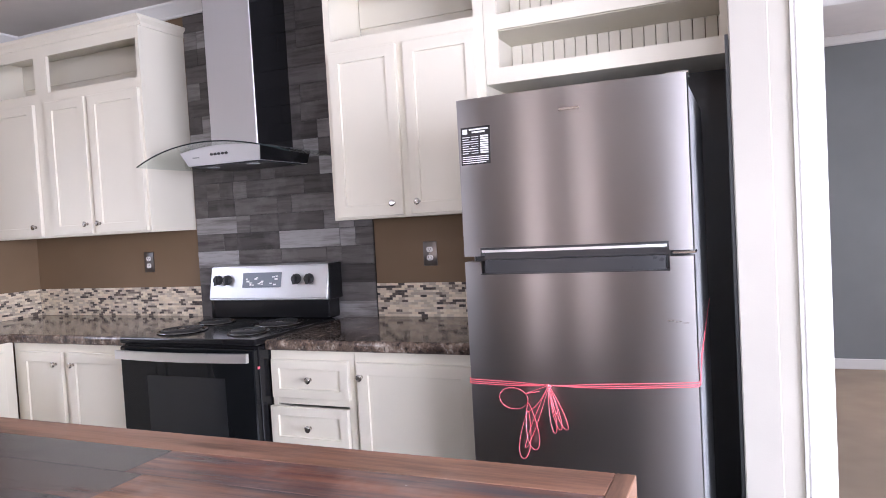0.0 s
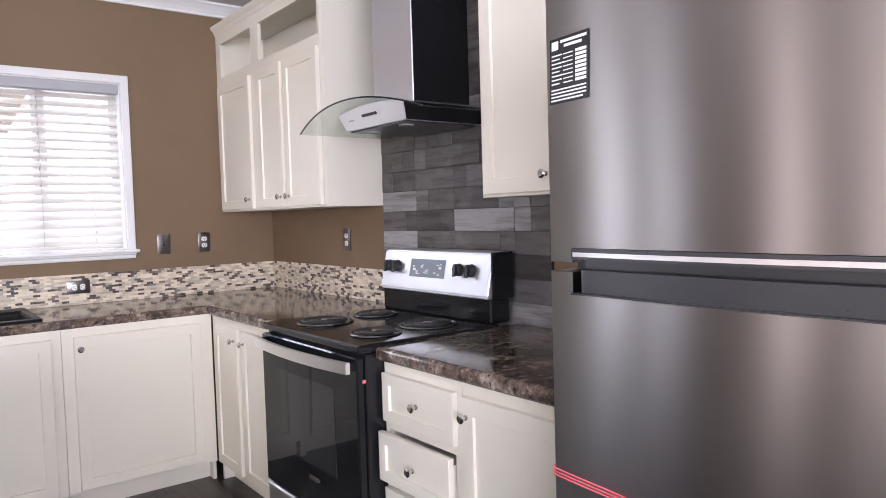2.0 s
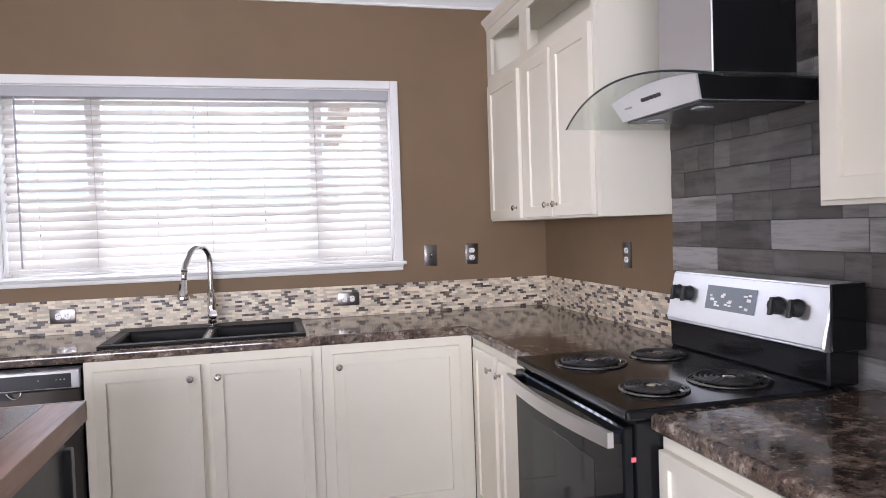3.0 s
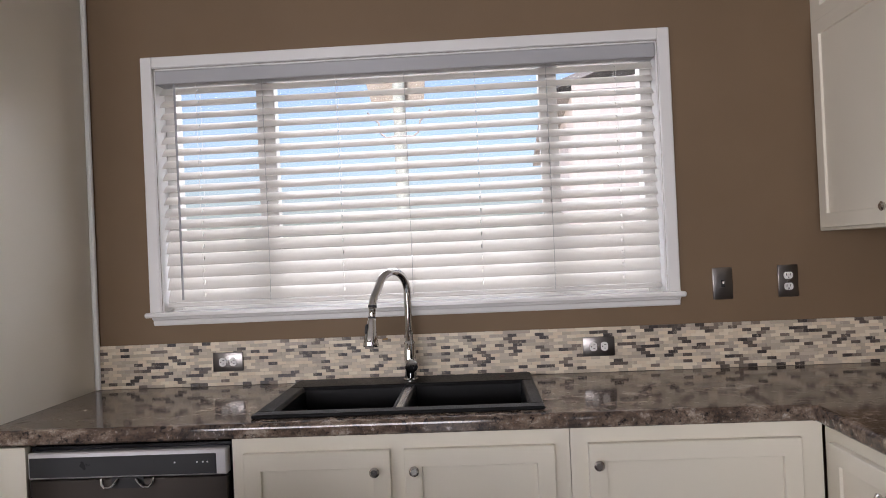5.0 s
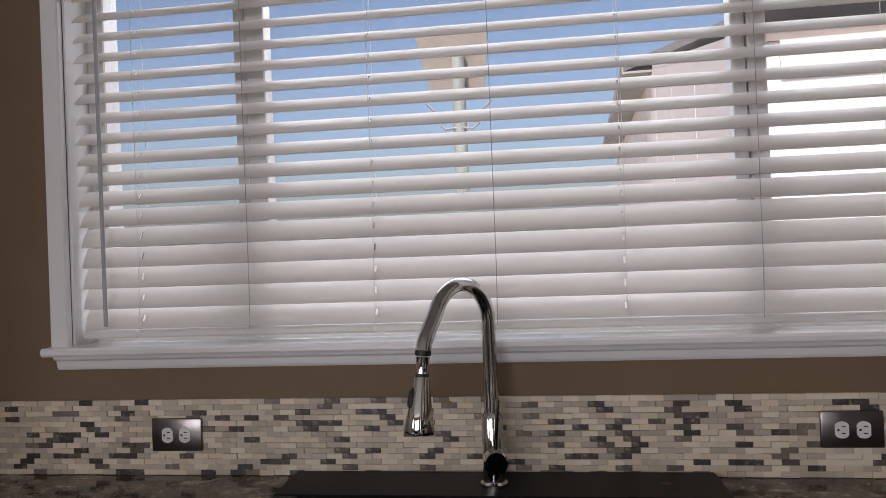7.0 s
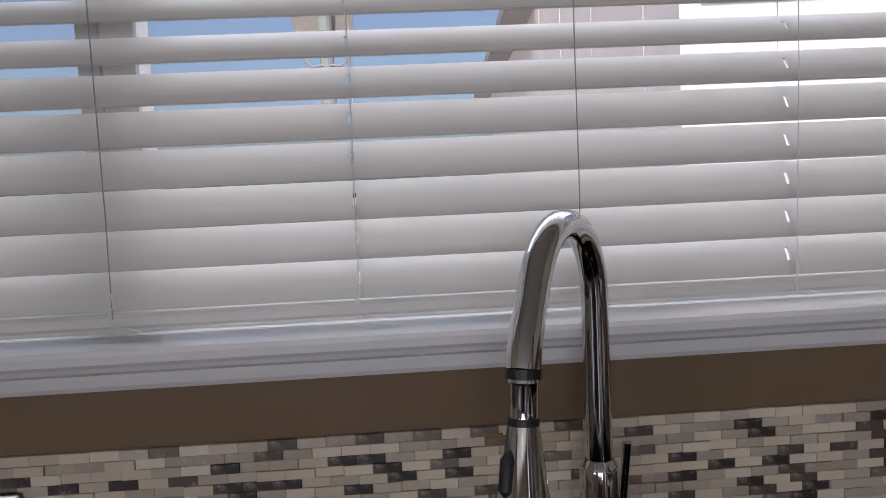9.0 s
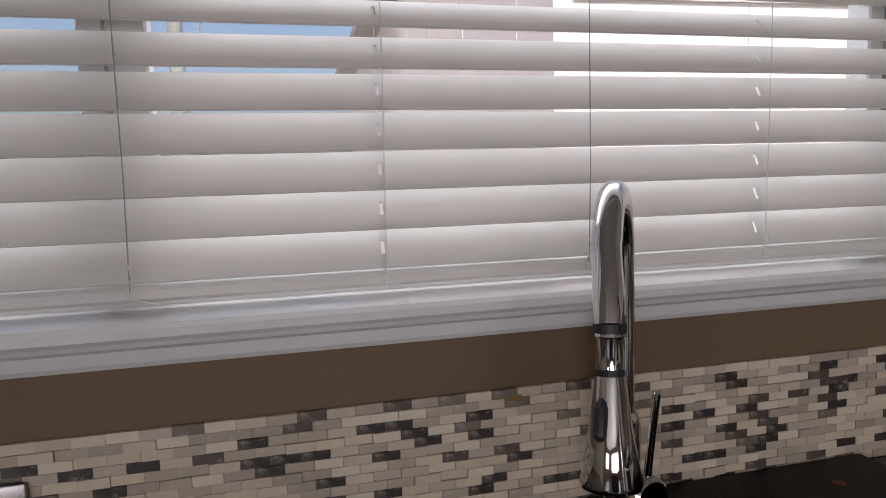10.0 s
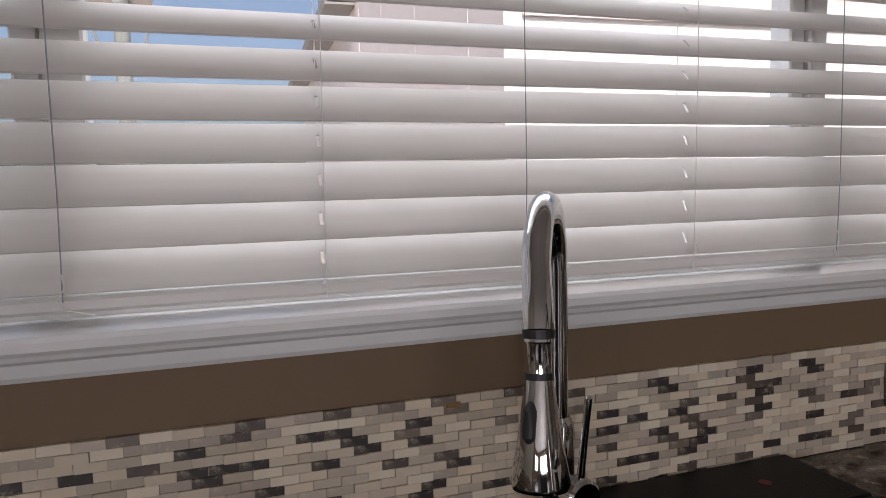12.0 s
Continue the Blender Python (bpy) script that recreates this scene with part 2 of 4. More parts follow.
FLOOR_WOOD = wood("dark_laminate_floor", [(0.0, (0.05, 0.04, 0.035)), (1.0, (0.09, 0.07, 0.06))], "object", "Y", 0.4, 0.1, 1.0, 0.04)
STEEL = brushed("brushed_stainless", (0.4, 0.385, 0.375), 0.32, (3, 3, 900), 0.92)
STEEL_V = brushed("brushed_stainless_smooth", (0.8, 0.79, 0.79), 0.36, (180, 180, 3))
PLATE = brushed("brushed_nickel_plate", (0.22, 0.205, 0.195), 0.28, (20, 20, 300))
CHROME = plain("polished_chrome", (0.62, 0.61, 0.6), 0.06, 1.0)
NICKEL = plain("satin_nickel", (0.6, 0.57, 0.53), 0.2, 1.0)
BLACK = plain("black_enamel", (0.01, 0.01, 0.011), 0.12, 0.0, 0.3)
BLACK_GLASS = plain("black_oven_glass", (0.008, 0.009, 0.01), 0.04, 0.0, 0.25)
OVEN_PANE = plain("smoked_oven_window", (0.025, 0.026, 0.027), 0.05, 0.0, 0.3)
RUBBER = plain("black_rubber", (0.018, 0.018, 0.019), 0.5)
SINK = painted("black_composite_sink", (0.006, 0.006, 0.0065), 0.4, 400, 0.35, 0.2)
SINK.node_tree.nodes["Principled BSDF"].inputs["Specular IOR Level"].default_value = 0.18
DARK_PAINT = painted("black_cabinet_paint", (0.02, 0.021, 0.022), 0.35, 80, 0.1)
FRIDGE_SIDE = painted("grey_fridge_side", (0.36, 0.37, 0.38), 0.42, 260, 0.3, 0.06)
FRIDGE_DARK = plain("charcoal_plastic", (0.025, 0.026, 0.028), 0.3)
COIL = plain("grey_burner_coil", (0.03, 0.03, 0.031), 0.4, 0.4)
WHITE_PLASTIC = plain("white_plastic", (0.8, 0.79, 0.76), 0.35)
PINK = plain("pink_plastic_ribbon", (0.85, 0.16, 0.2), 0.3)
PRINT_GLINT = plain("white_print_and_glint", (0.85, 0.85, 0.84), 0.5)
STICKER = plain("black_sticker", (0.02, 0.019, 0.02), 0.35)
SCREEN = plain("display_glass", (0.2, 0.22, 0.25), 0.15)
SLAT = slat_white("white_blind_slat")
PANE = thin_glass("window_glass")
HOOD_GLASS = thin_glass("hood_glass", (0.9, 0.93, 0.91))
GLASS_EDGE = plain("dark_glass_edge", (0.02, 0.03, 0.03), 0.15)
VINYL = painted("white_vinyl_frame", (0.62, 0.6, 0.57), 0.4, 80, 0.05)
CARPET = painted("beige_floor", (0.42, 0.33, 0.24), 0.6, 30, 0.2, 0.25)
GROUND = painted("dry_ground", (0.42, 0.37, 0.31), 0.95, 3, 0.5, 0.3)
SIDING = painted("pale_siding", (0.82, 0.75, 0.72), 0.7, 60, 0.2)
SOFFIT = painted("grey_soffit", (0.3, 0.285, 0.27), 0.7, 40, 0.2)
# metallic grey puts the window's reflection into the sink divider
DIVIDER = plain("reflecting_divider", (0.5, 0.5, 0.5), 0.24, 1.0)
ROOF = painted("grey_shingle", (0.12, 0.12, 0.125), 0.9, 30, 0.6, 0.3)
POLE = painted("weathered_pole", (0.3, 0.33, 0.31), 0.7, 20, 0.4, 0.3)
PANEL_BACK = painted("panel_back", (0.2, 0.175, 0.145), 0.5, 20, 0.2, 0.2)
# the shade on the headrail is put into this grey
VALANCE = painted("shade_grey_valance", (0.42, 0.42, 0.43), 0.45, 80, 0.05, 0.05)
SILL = painted("glossy_white_sill_paint", (0.84, 0.83, 0.81), 0.17, 60, 0.02, 0.05)
HOOD_FRONT = brushed("pale_satin_steel", (0.78, 0.77, 0.78), 0.45, (400, 3, 3))
HOOD_FRONT.node_tree.nodes["Principled BSDF"].inputs["Metallic"].default_value = 0.5
SATIN = brushed("satin_steel", (0.66, 0.65, 0.66), 0.36, (3, 3, 400))
SATIN.node_tree.nodes["Principled BSDF"].inputs["Metallic"].default_value = 0.75
DRIP = plain("dark_chrome_ring", (0.2, 0.2, 0.2), 0.22, 1.0)
DW_STEEL = brushed("dark_brushed_stainless", (0.085, 0.074, 0.066), 0.3, (200, 3, 3))
GOLD = plain("yellow_chip", (0.3, 0.16, 0.04), 0.6)


# ---- building helpers ----
ORIGIN = {}


def thing(name, loc, label, category, group=""):
    ob = tagged(new(name), label, category, group)
    ob.location = loc
    ORIGIN[ob] = Vector(loc)
    return ob


def part(name, bm, material, parent=None, label="", smooth=False):
    """Links a bmesh, given in world metres, as one mesh under a thing or a part."""
    bmesh.ops.recalc_face_normals(bm, faces=bm.faces)
    base = ORIGIN.get(parent, Vector((0, 0, 0)))
    me = bpy.data.meshes.new(name)
    bmesh.ops.translate(bm, verts=bm.verts, vec=-base)
    bm.to_mesh(me)
    bm.free()
    me.materials.append(material)
    if smooth:
        for p in me.polygons:
            p.use_smooth = True
        me.set_sharp_from_angle(angle=radians(35))
    ob = new(name, me)
    if parent:
        ob.parent = parent
    ORIGIN[ob] = base
    if label:
        ob["label"] = label
    return ob


def structure(name, bm, material, label, category):
    return tagged(part(name, bm, material), label, category, kind="structure")


def flat(u, d, z):
    return (u, d, z)


def facing_south(f):
    """Width along x, depth out of the range wall, front plane y = f."""
    return lambda u, d, z: (u, f - d, z)


def facing_east(f):
    """Width along y, depth out of the window wall, front plane x = f."""
    return lambda u, d, z: (f + d, u, z)


def box(bm, u0, u1, d0, d1, z0, z1, to=flat, bev=0.0, seg=1):
    vs = [bm.verts.new(to(u, d, z)) for u in (u0, u1) for d in (d0, d1) for z in (z0, z1)]
    fs = [bm.faces.new([vs[i] for i in q]) for q in ((0, 1, 3, 2), (4, 6, 7, 5), (0, 4, 5, 1), (2, 3, 7, 6), (0, 2, 6, 4), (1, 5, 7, 3))]
    if bev:
        es = list({e for f in fs for e in f.edges})
        bmesh.ops.bevel(bm, geom=es, offset=bev, segments=seg, affect="EDGES", profile=0.5)
    return bm


def boxes(*rows, to=flat, bev=0.0):
    bm = bmesh.new()
    for r in rows:
        box(bm, *r, to=to, bev=bev)
    return bm


def tube(bm, points, radii, n=14, caps=True):
    """A round tube along points; radii one or a list."""
    pts = [Vector(p) for p in points]
    if isinstance(radii, (int, float)):
        radii = [radii] * len(pts)
    rings, side = [], None
    for i, p in enumerate(pts):
        a = (pts[min(i + 1, len(pts) - 1)] - pts[max(i - 1, 0)]).normalized()
        if side is None:
            side = a.cross(Vector((0, 0, 1)) if abs(a.z) < 0.9 else Vector((1, 0, 0))).normalized()
        side = (side - a * side.dot(a)).normalized()
        up = a.cross(side)
        rings.append([bm.verts.new(p + radii[i] * (math.cos(k * math.tau / n) * side + math.sin(k * math.tau / n) * up)) for k in range(n)])
    for r, s in zip(rings, rings[1:]):
        for k in range(n):
            bm.faces.new((r[k], r[(k + 1) % n], s[(k + 1) % n], s[k]))
    if caps:
        bm.faces.new(rings[0])
        bm.faces.new(rings[-1])
    return bm


def ring(bm, centre, radius, minor, n=28, k=8):
    c = Vector(centre)
    rows = []
    for i in range(n):
        a = i * math.tau / n
        out = Vector((math.cos(a), math.sin(a), 0))
        rows.append([bm.verts.new(c + out * (radius + minor * math.cos(j * math.tau / k)) + Vector((0, 0, minor * math.sin(j * math.tau / k)))) for j in range(k)])
    for i in range(n):
        for j in range(k):
            bm.faces.new((rows[i][j], rows[(i + 1) % n][j], rows[(i + 1) % n][(j + 1) % k], rows[i][(j + 1) % k]))
    return bm


def prism(bm, outline, a, b, to):
    """Extrudes a closed outline of (p, q) from a to b; to(p, q, r) gives the place."""
    lo, hi = ([bm.verts.new(to(p, q, r)) for p, q in outline] for r in (a, b))
    bm.faces.new(lo)
    bm.faces.new(hi)
    for i in range(len(outline)):
        j = (i + 1) % len(outline)
        bm.faces.new((lo[i], lo[j], hi[j], hi[i]))
    return bm


# ---- the large structure ----
T = 0.15
floor = structure("floor", boxes((XW - T, XE + T, YS - T, 2.30, -0.1, -0.005), (XW, 0.9, 2.30, YN, -0.1, -0.005)), FLOOR_WOOD, "dark wood-look laminate floor", "floor")
structure("floor_bedroom", boxes((0.9, XE + T, 2.30, 6.2, -0.1, 0.002), (XW - T, 0.9, YN, 6.2, -0.1, 0.002)), CARPET, "beige vinyl floor of the room next door", "floor")
structure("ceiling", boxes((XW - T, XE + T, YS - T, 6.2, CEIL, CEIL + 0.1)), CEILING, "off-white textured ceiling", "ceiling")
WY0, WY1, WZ0, WZ1 = -0.135, 1.765, 1.195, 2.13          # kitchen window opening
wall_west = structure("wall_west", boxes((XW - T, XW, YS, -3.06, 0, CEIL), (XW - T, XW, -3.06, -1.41, 0, 0.72), (XW - T, XW, -3.06, -1.41, 2.12, CEIL), (XW - T, XW, -1.41, WY0, 0, CEIL), (XW - T, XW, -2.64, -1.83, 0.72, 2.12), (XW - T, XW, WY1, 6.2, 0, CEIL), (XW - T, XW, WY0, WY1, 0, WZ0), (XW - T, XW, WY0, WY1, WZ1, CEIL)),
                      TAN, "tan painted kitchen wall with a window", "wall")
wall_north = structure("wall_north", boxes((XW, 0.69, YN, YN + 0.11, 0, CEIL)), TAN, "tan painted wall behind the range", "wall")
structure("wall_alcove_end", boxes((0.69, 0.805, 2.02, 2.755, 0, CEIL), bev=0.004), CREAM_WALL, "cream wall end beside the refrigerator alcove", "wall")
structure("wall_hall", boxes((0.805, 0.965, 2.30, 2.40, 0, CEIL), (1.85, XE, 2.30, 2.40, 0, CEIL), (0.965, 1.85, 2.30, 2.40, 2.06, CEIL)), CREAM_WALL, "cream wall with a doorway", "wall")
structure("door_casing", boxes((0.88, 0.965, 2.282, 2.30, 0, 2.15), (1.85, 1.94, 2.282, 2.30, 0, 2.15), (0.965, 1.85, 2.282, 2.30, 2.06, 2.15),
                               (0.965, 0.98, 2.284, 2.416, 0, 2.06), (1.835, 1.85, 2.284, 2.416, 0, 2.06), (0.98, 1.835, 2.284, 2.416, 2.045, 2.06),
                               (0.895, 0.915, 2.274, 2.282, 0, 2.13), bev=0.003), WHITE, "white painted door casing", "door casing")
structure("wall_bedroom", boxes((0.0, XE, 6.0, 6.11, 0, CEIL), (-0.11, 0.0, 2.755, 6.11, 0, CEIL)), GREY_WALL, "grey painted bedroom wall", "wall")
structure("baseboard_bedroom", boxes((0.0, XE, 5.985, 6.0, 0.002, 0.085), bev=0.004), WHITE, "white baseboard", "baseboard")
structure("crown_bedroom", boxes((0.0, XE, 5.96, 6.0, CEIL - 0.07, CEIL), bev=0.01), WHITE, "white crown moulding", "trim")
# the open living space behind: walls with daylight openings
structure("wall_south", boxes((XW - T, -2.22, YS - T, YS, 0, CEIL), (-2.22, -1.88, YS - T, YS, 0, 0.65), (-2.22, -1.88, YS - T, YS, 2.15, CEIL), (-1.88, -0.87, YS - T, YS, 0, CEIL),
                              (-0.87, -0.63, YS - T, YS, 0, 0.65), (-0.87, -0.63, YS - T, YS, 2.15, CEIL), (-0.63, 1.4, YS - T, YS, 0, CEIL),
                              (1.4, 3.3, YS - T, YS, 0, 0.9), (1.4, 3.3, YS - T, YS, 2.1, CEIL), (3.3, XE + T, YS - T, YS, 0, CEIL)), TAN, "tan living room wall with openings", "wall")
structure("wall_east", boxes((XE, XE + T, YS, -2.2, 0, CEIL), (XE, XE + T, -2.2, 1.0, 0, 0.7), (XE, XE + T, -2.2, 1.0, 2.1, CEIL), (XE, XE + T, 1.0, 3.7, 0, CEIL),
                             (XE, XE + T, 3.7, 5.1, 0, 0.9), (XE, XE + T, 3.7, 5.1, 2.1, CEIL), (XE, XE + T, 5.1, 6.2, 0, CEIL)), TAN, "tan side wall with windows", "wall")
structure("wall_partition", boxes((XW, -2.45, -0.52, -0.405, 0, CEIL)), CREAM, "cream partition wall at the counter end", "wall")
bm = bmesh.new()
tube(bm, [(XW + 0.012, -0.393, 0.917), (XW + 0.012, -0.393, CEIL - 0.06)], 0.011, 8)
structure("corner_trim", bm, WHITE, "white quarter-round corner trim", "trim")


def crown(bm, to, a, b, drop=0.075, out=0.06):
    """A crown moulding under the ceiling: outline of (out, height)."""
    prof = [(0, CEIL), (out, CEIL), (out, CEIL - 0.012), (out * 0.8, CEIL - 0.02), (out * 0.45, CEIL - drop * 0.55), (out * 0.2, CEIL - drop * 0.8), (out * 0.2, CEIL - drop), (0, CEIL - drop)]
    return prism(bm, prof, a, b, lambda p, q, r: to(r, p, q))


structure("crown_west", crown(bmesh.new(), facing_east(XW), -0.4, YN), WHITE, "white crown moulding on the tan wall", "trim")
structure("crown_north", crown(bmesh.new(), facing_south(YN), XW, 0.69), WHITE, "white crown moulding above the range", "trim")

# kitchen window
window = thing("window_1", (XW, 0.815, WZ0), "white vinyl sliding window with painted wood casing", "window")
window["kind"] = "structure"
part("casing", boxes((WY0 - 0.043, WY0, 0, 0.018, WZ0, WZ1 + 0.043), (WY1, WY1 + 0.043, 0, 0.018, WZ0, WZ1 + 0.043), (WY0, WY1, 0, 0.018, WZ1, WZ1 + 0.043), to=facing_east(XW), bev=0.003), WHITE, window)
part("window_sill", boxes((WY0 - 0.055, WY1 + 0.058, -0.055, 0.042, WZ0 - 0.011, WZ0 + 0.008), to=facing_east(XW), bev=0.005), SILL, window)
bm = prism(bmesh.new(), [(0, 1.184), (0.03, 1.184), (0.027, 1.177), (0.018, 1.172), (0.015, 1.158), (0.011, 1.152), (0, 1.151)], WY0 - 0.03, WY1 + 0.04, lambda p, q, r: (XW + p, r, q))
part("apron", bm, WHITE, window)
part("jamb", boxes((WY0, WY0 + 0.006, -0.15, 0.0, WZ0, WZ1), (WY1 - 0.006, WY1, -0.15, 0.0, WZ0, WZ1), (WY0, WY1, -0.15, 0.0, WZ1 - 0.006, WZ1), to=facing_east(XW)), WHITE, window)
part("stool", boxes((WY0, WY1, -0.15, -0.0555, WZ0 - 0.01, WZ0 + 0.0075), to=facing_east(XW)), SILL, window)
G = facing_east(XW - 0.105)
part("window_frame", boxes((WY0 + 0.006, WY0 + 0.05, -0.03, 0.03, WZ0 + 0.004, WZ1 - 0.006), (WY1 - 0.05, WY1 - 0.006, -0.03, 0.03, WZ0 + 0.004, WZ1 - 0.006),
                           (WY0 + 0.05, WY1 - 0.05, -0.03, 0.03, WZ0 + 0.004, WZ0 + 0.02), (WY0 + 0.05, WY1 - 0.05, -0.03, 0.03, WZ1 - 0.05, WZ1 - 0.006), to=G, bev=0.003), VINYL, window)
for y0, y1 in ((0.232, 0.308), (1.333, 1.402)):
    part("mullion", boxes((y0, y0 + 0.03, -0.025, 0.02, WZ0 + 0.02, WZ1 - 0.05), (y0 + 0.032, y1, -0.02, 0.028, WZ0 + 0.02, WZ1 - 0.05), to=G, bev=0.003), VINYL, window)
for y0, y1 in ((WY0 + 0.05, 0.232), (0.308, 1.333), (1.402, WY1 - 0.05)):
    pane = part("pane", boxes((y0, y1, -0.002, 0.002, WZ0 + 0.02, WZ1 - 0.05), to=G), PANE, window)
    pane.visible_shadow = False

# blind
blind = thing("window_blind", (XW - 0.03, 0.815, WZ1), "white two-inch slatted window blind, slats tilted half open", "blind")
BX = XW - 0.034
part("headrail", boxes((WY0 + 0.008, WY1 - 0.008, -0.028, 0.04, WZ1 - 0.06, WZ1 - 0.008), to=facing_east(BX), bev=0.003), VALANCE, blind, "headrail valance, greyed with its shade")
PITCH, SLAT_W = 0.0468, 0.051
CORDS = (0.022, 0.562, 1.09, 1.614)
slat_count = 18


def slat_mesh(bm, y0, y1, z, thick, tilt):
    """A crowned slat with a routed slot at each ladder cord."""
    n = 6

    def outline(first, last):
        top, low = [], []
        for i in range(first, last + 1):
            p = (i / n - 0.5) * SLAT_W
            crownz = 0.0032 * (1 - (2 * i / n - 1) ** 2)
            for lst, h in ((top, crownz + thick / 2), (low, crownz - thick / 2)):
                lst.append((p * math.cos(tilt) + h * math.sin(tilt), -p * math.sin(tilt) + h * math.cos(tilt)))
        return top + low[::-1]

    place = lambda p, q, r: (BX + p, r, z + q)
    last = y0
    for c in CORDS:
        prism(bm, outline(0, n), last, c - 0.0022, place)
        prism(bm, outline(0, 2), c - 0.0022, c + 0.0022, place)
        prism(bm, outline(4, n), c - 0.0022, c + 0.0022, place)
        last = c + 0.0022
    return prism(bm, outline(0, n), last, y1, place)


random.seed(3)
slat_z = []
for i in range(slat_count):
    # the lowest slats hang nearly closed, the upper ones half open
    turn = radians(38 + 25 / (1 + math.exp((i - 5.2) / 0.9)) + random.uniform(-0.8, 0.8))
    slat_z.append(1.237 + i * PITCH + SLAT_W / 2 * math.sin(turn))
    part("slat", slat_mesh(bmesh.new(), WY0 + 0.014, WY1 - 0.014, slat_z[-1], 0.0028, turn), SLAT, blind, smooth=True)
bm = box(bmesh.new(), WY0 + 0.014, WY1 - 0.014, -0.026, 0.02, 1.2165, 1.2345, to=facing_east(BX), bev=0.004)
part("bottom_rail", bm, SLAT, blind)
for y in CORDS:
    for dx in (-0.022, 0.024):
        part("ladder_cord", tube(bmesh.new(), [(BX + dx, y, 1.215), (BX + dx + 0.002, y + 0.003, 1.5), (BX + dx, y, 2.08)], 0.0007, 5), WHITE_PLASTIC, blind)
for y in (0.281, 0.824, 1.356):
    part("lift_cord", tube(bmesh.new(), [(BX + 0.026, y, 1.23), (BX + 0.027, y + 0.002, 1.35), (BX + 0.026, y, 2.08)], 0.0008, 5), FRIDGE_SIDE, blind)
for y in (0.281, 0.562, 0.824, 1.09, 1.356):
    part("cord_tail", tube(bmesh.new(), [(BX + 0.026, y, 1.262), (BX + 0.029, y + 0.003, 1.245), (BX + 0.027, y - 0.007, 1.232), (BX + 0.024, y - 0.002, 1.222), (BX + 0.024, y + 0.014, 1.218), (BX + 0.025, y + 0.03, 1.214)], 0.0008, 5), WHITE_PLASTIC, blind)
part("tilt_wand", tube(bmesh.new(), [(BX + 0.034, -0.056, 2.07), (BX + 0.034, -0.054, 1.245)], 0.0045, 8), FRIDGE_SIDE, blind, "slim grey tilt wand")

# ---- worktops ----
CT, CB = 0.915, 0.872
EX, EY = -2.77, 1.975                     # front edges of the two runs


def edge_profile(depth):
    """Section through a worktop: (out, height), with a rolled front edge."""
    r = 0.016
    arc = [(depth - r + r * math.sin(a), CT - r + r * math.cos(a)) for a in [i * math.pi / 10 for i in range(6)]]
    return [(0, CT)] + arc + [(depth, CB + 0.006), (depth - 0.006, CB), (0, CB)]


SX0, SX1, SY0, SY1 = -3.385, -2.835, 0.40, 1.23      # cut-out for the sink
worktop = thing("worktop", (XW, 1.0, CB), "brown mottled stone-look laminate L-shaped worktop", "countertop")
west_run = lambda p, q, r: (XW + p, r, q)
part("section", prism(bmesh.new(), edge_profile(EX - XW), -0.404, SY0, west_run), COUNTER, worktop)
part("section", prism(bmesh.new(), edge_profile(EX - XW), SY1, EY, west_run), COUNTER, worktop)
part("front_strip", prism(bmesh.new(), [(p, q) for p, q in edge_profile(EX - XW) if p > 0.1] + [(SX1 - XW, CB), (SX1 - XW, CT)], SY0, SY1, west_run), COUNTER, worktop)
part("back_strip", boxes((XW, SX0, SY0, SY1, CB, CT)), COUNTER, worktop)
part("corner_section", boxes((XW, EX, EY, YN, CB, CT)), COUNTER, worktop)
part("section", prism(bmesh.new(), edge_profile(YN - EY), EX, -1.918, lambda p, q, r: (r, YN - p, q)), COUNTER, worktop)
worktop2 = thing("worktop", (-0.65, 2.3, CB), "short brown mottled laminate worktop between range and refrigerator", "countertop")
part("top", prism(bmesh.new(), edge_profile(YN - EY), -1.153, -0.17, lambda p, q, r: (r, YN - p, q)), COUNTER, worktop2)


# ---- cabinets ----
def knob(parent, u, z, to):
    bm = tube(bmesh.new(), [to(u, 0.0, z), to(u, 0.004, z), to(u, 0.005, z), to(u, 0.014, z), to(u, 0.018, z), to(u, 0.024, z), to(u, 0.028, z)],
              [0.008, 0.008, 0.005, 0.005, 0.0135, 0.0145, 0.009], 16)
    return part("knob", bm, NICKEL, parent, "satin nickel knob", True)


def door_leaf(name, parent, u0, u1, z0, z1, to, frame_w=0.05, d=0.0):
    """A shaker leaf: four frame boards round a recessed panel, 19 mm thick."""
    bm = bmesh.new()
    loops = []
    for inset, h in ((0, 0.0), (0, 0.0172), (0.0018, 0.019), (frame_w - 0.001, 0.019), (frame_w, 0.018), (frame_w + 0.001, 0.0095)):
        loops.append([bm.verts.new(to(u, d + h, z)) for u, z in ((u0 + inset, z0 + inset), (u1 - inset, z0 + inset), (u1 - inset, z1 - inset), (u0 + inset, z1 - inset))])
    for a, b in zip(loops, loops[1:]):
        for k in range(4):
            bm.faces.new((a[k], a[(k + 1) % 4], b[(k + 1) % 4], b[k]))
    bm.faces.new(loops[0])
    bm.faces.new(loops[-1])
    return part(name, bm, CREAM, parent)


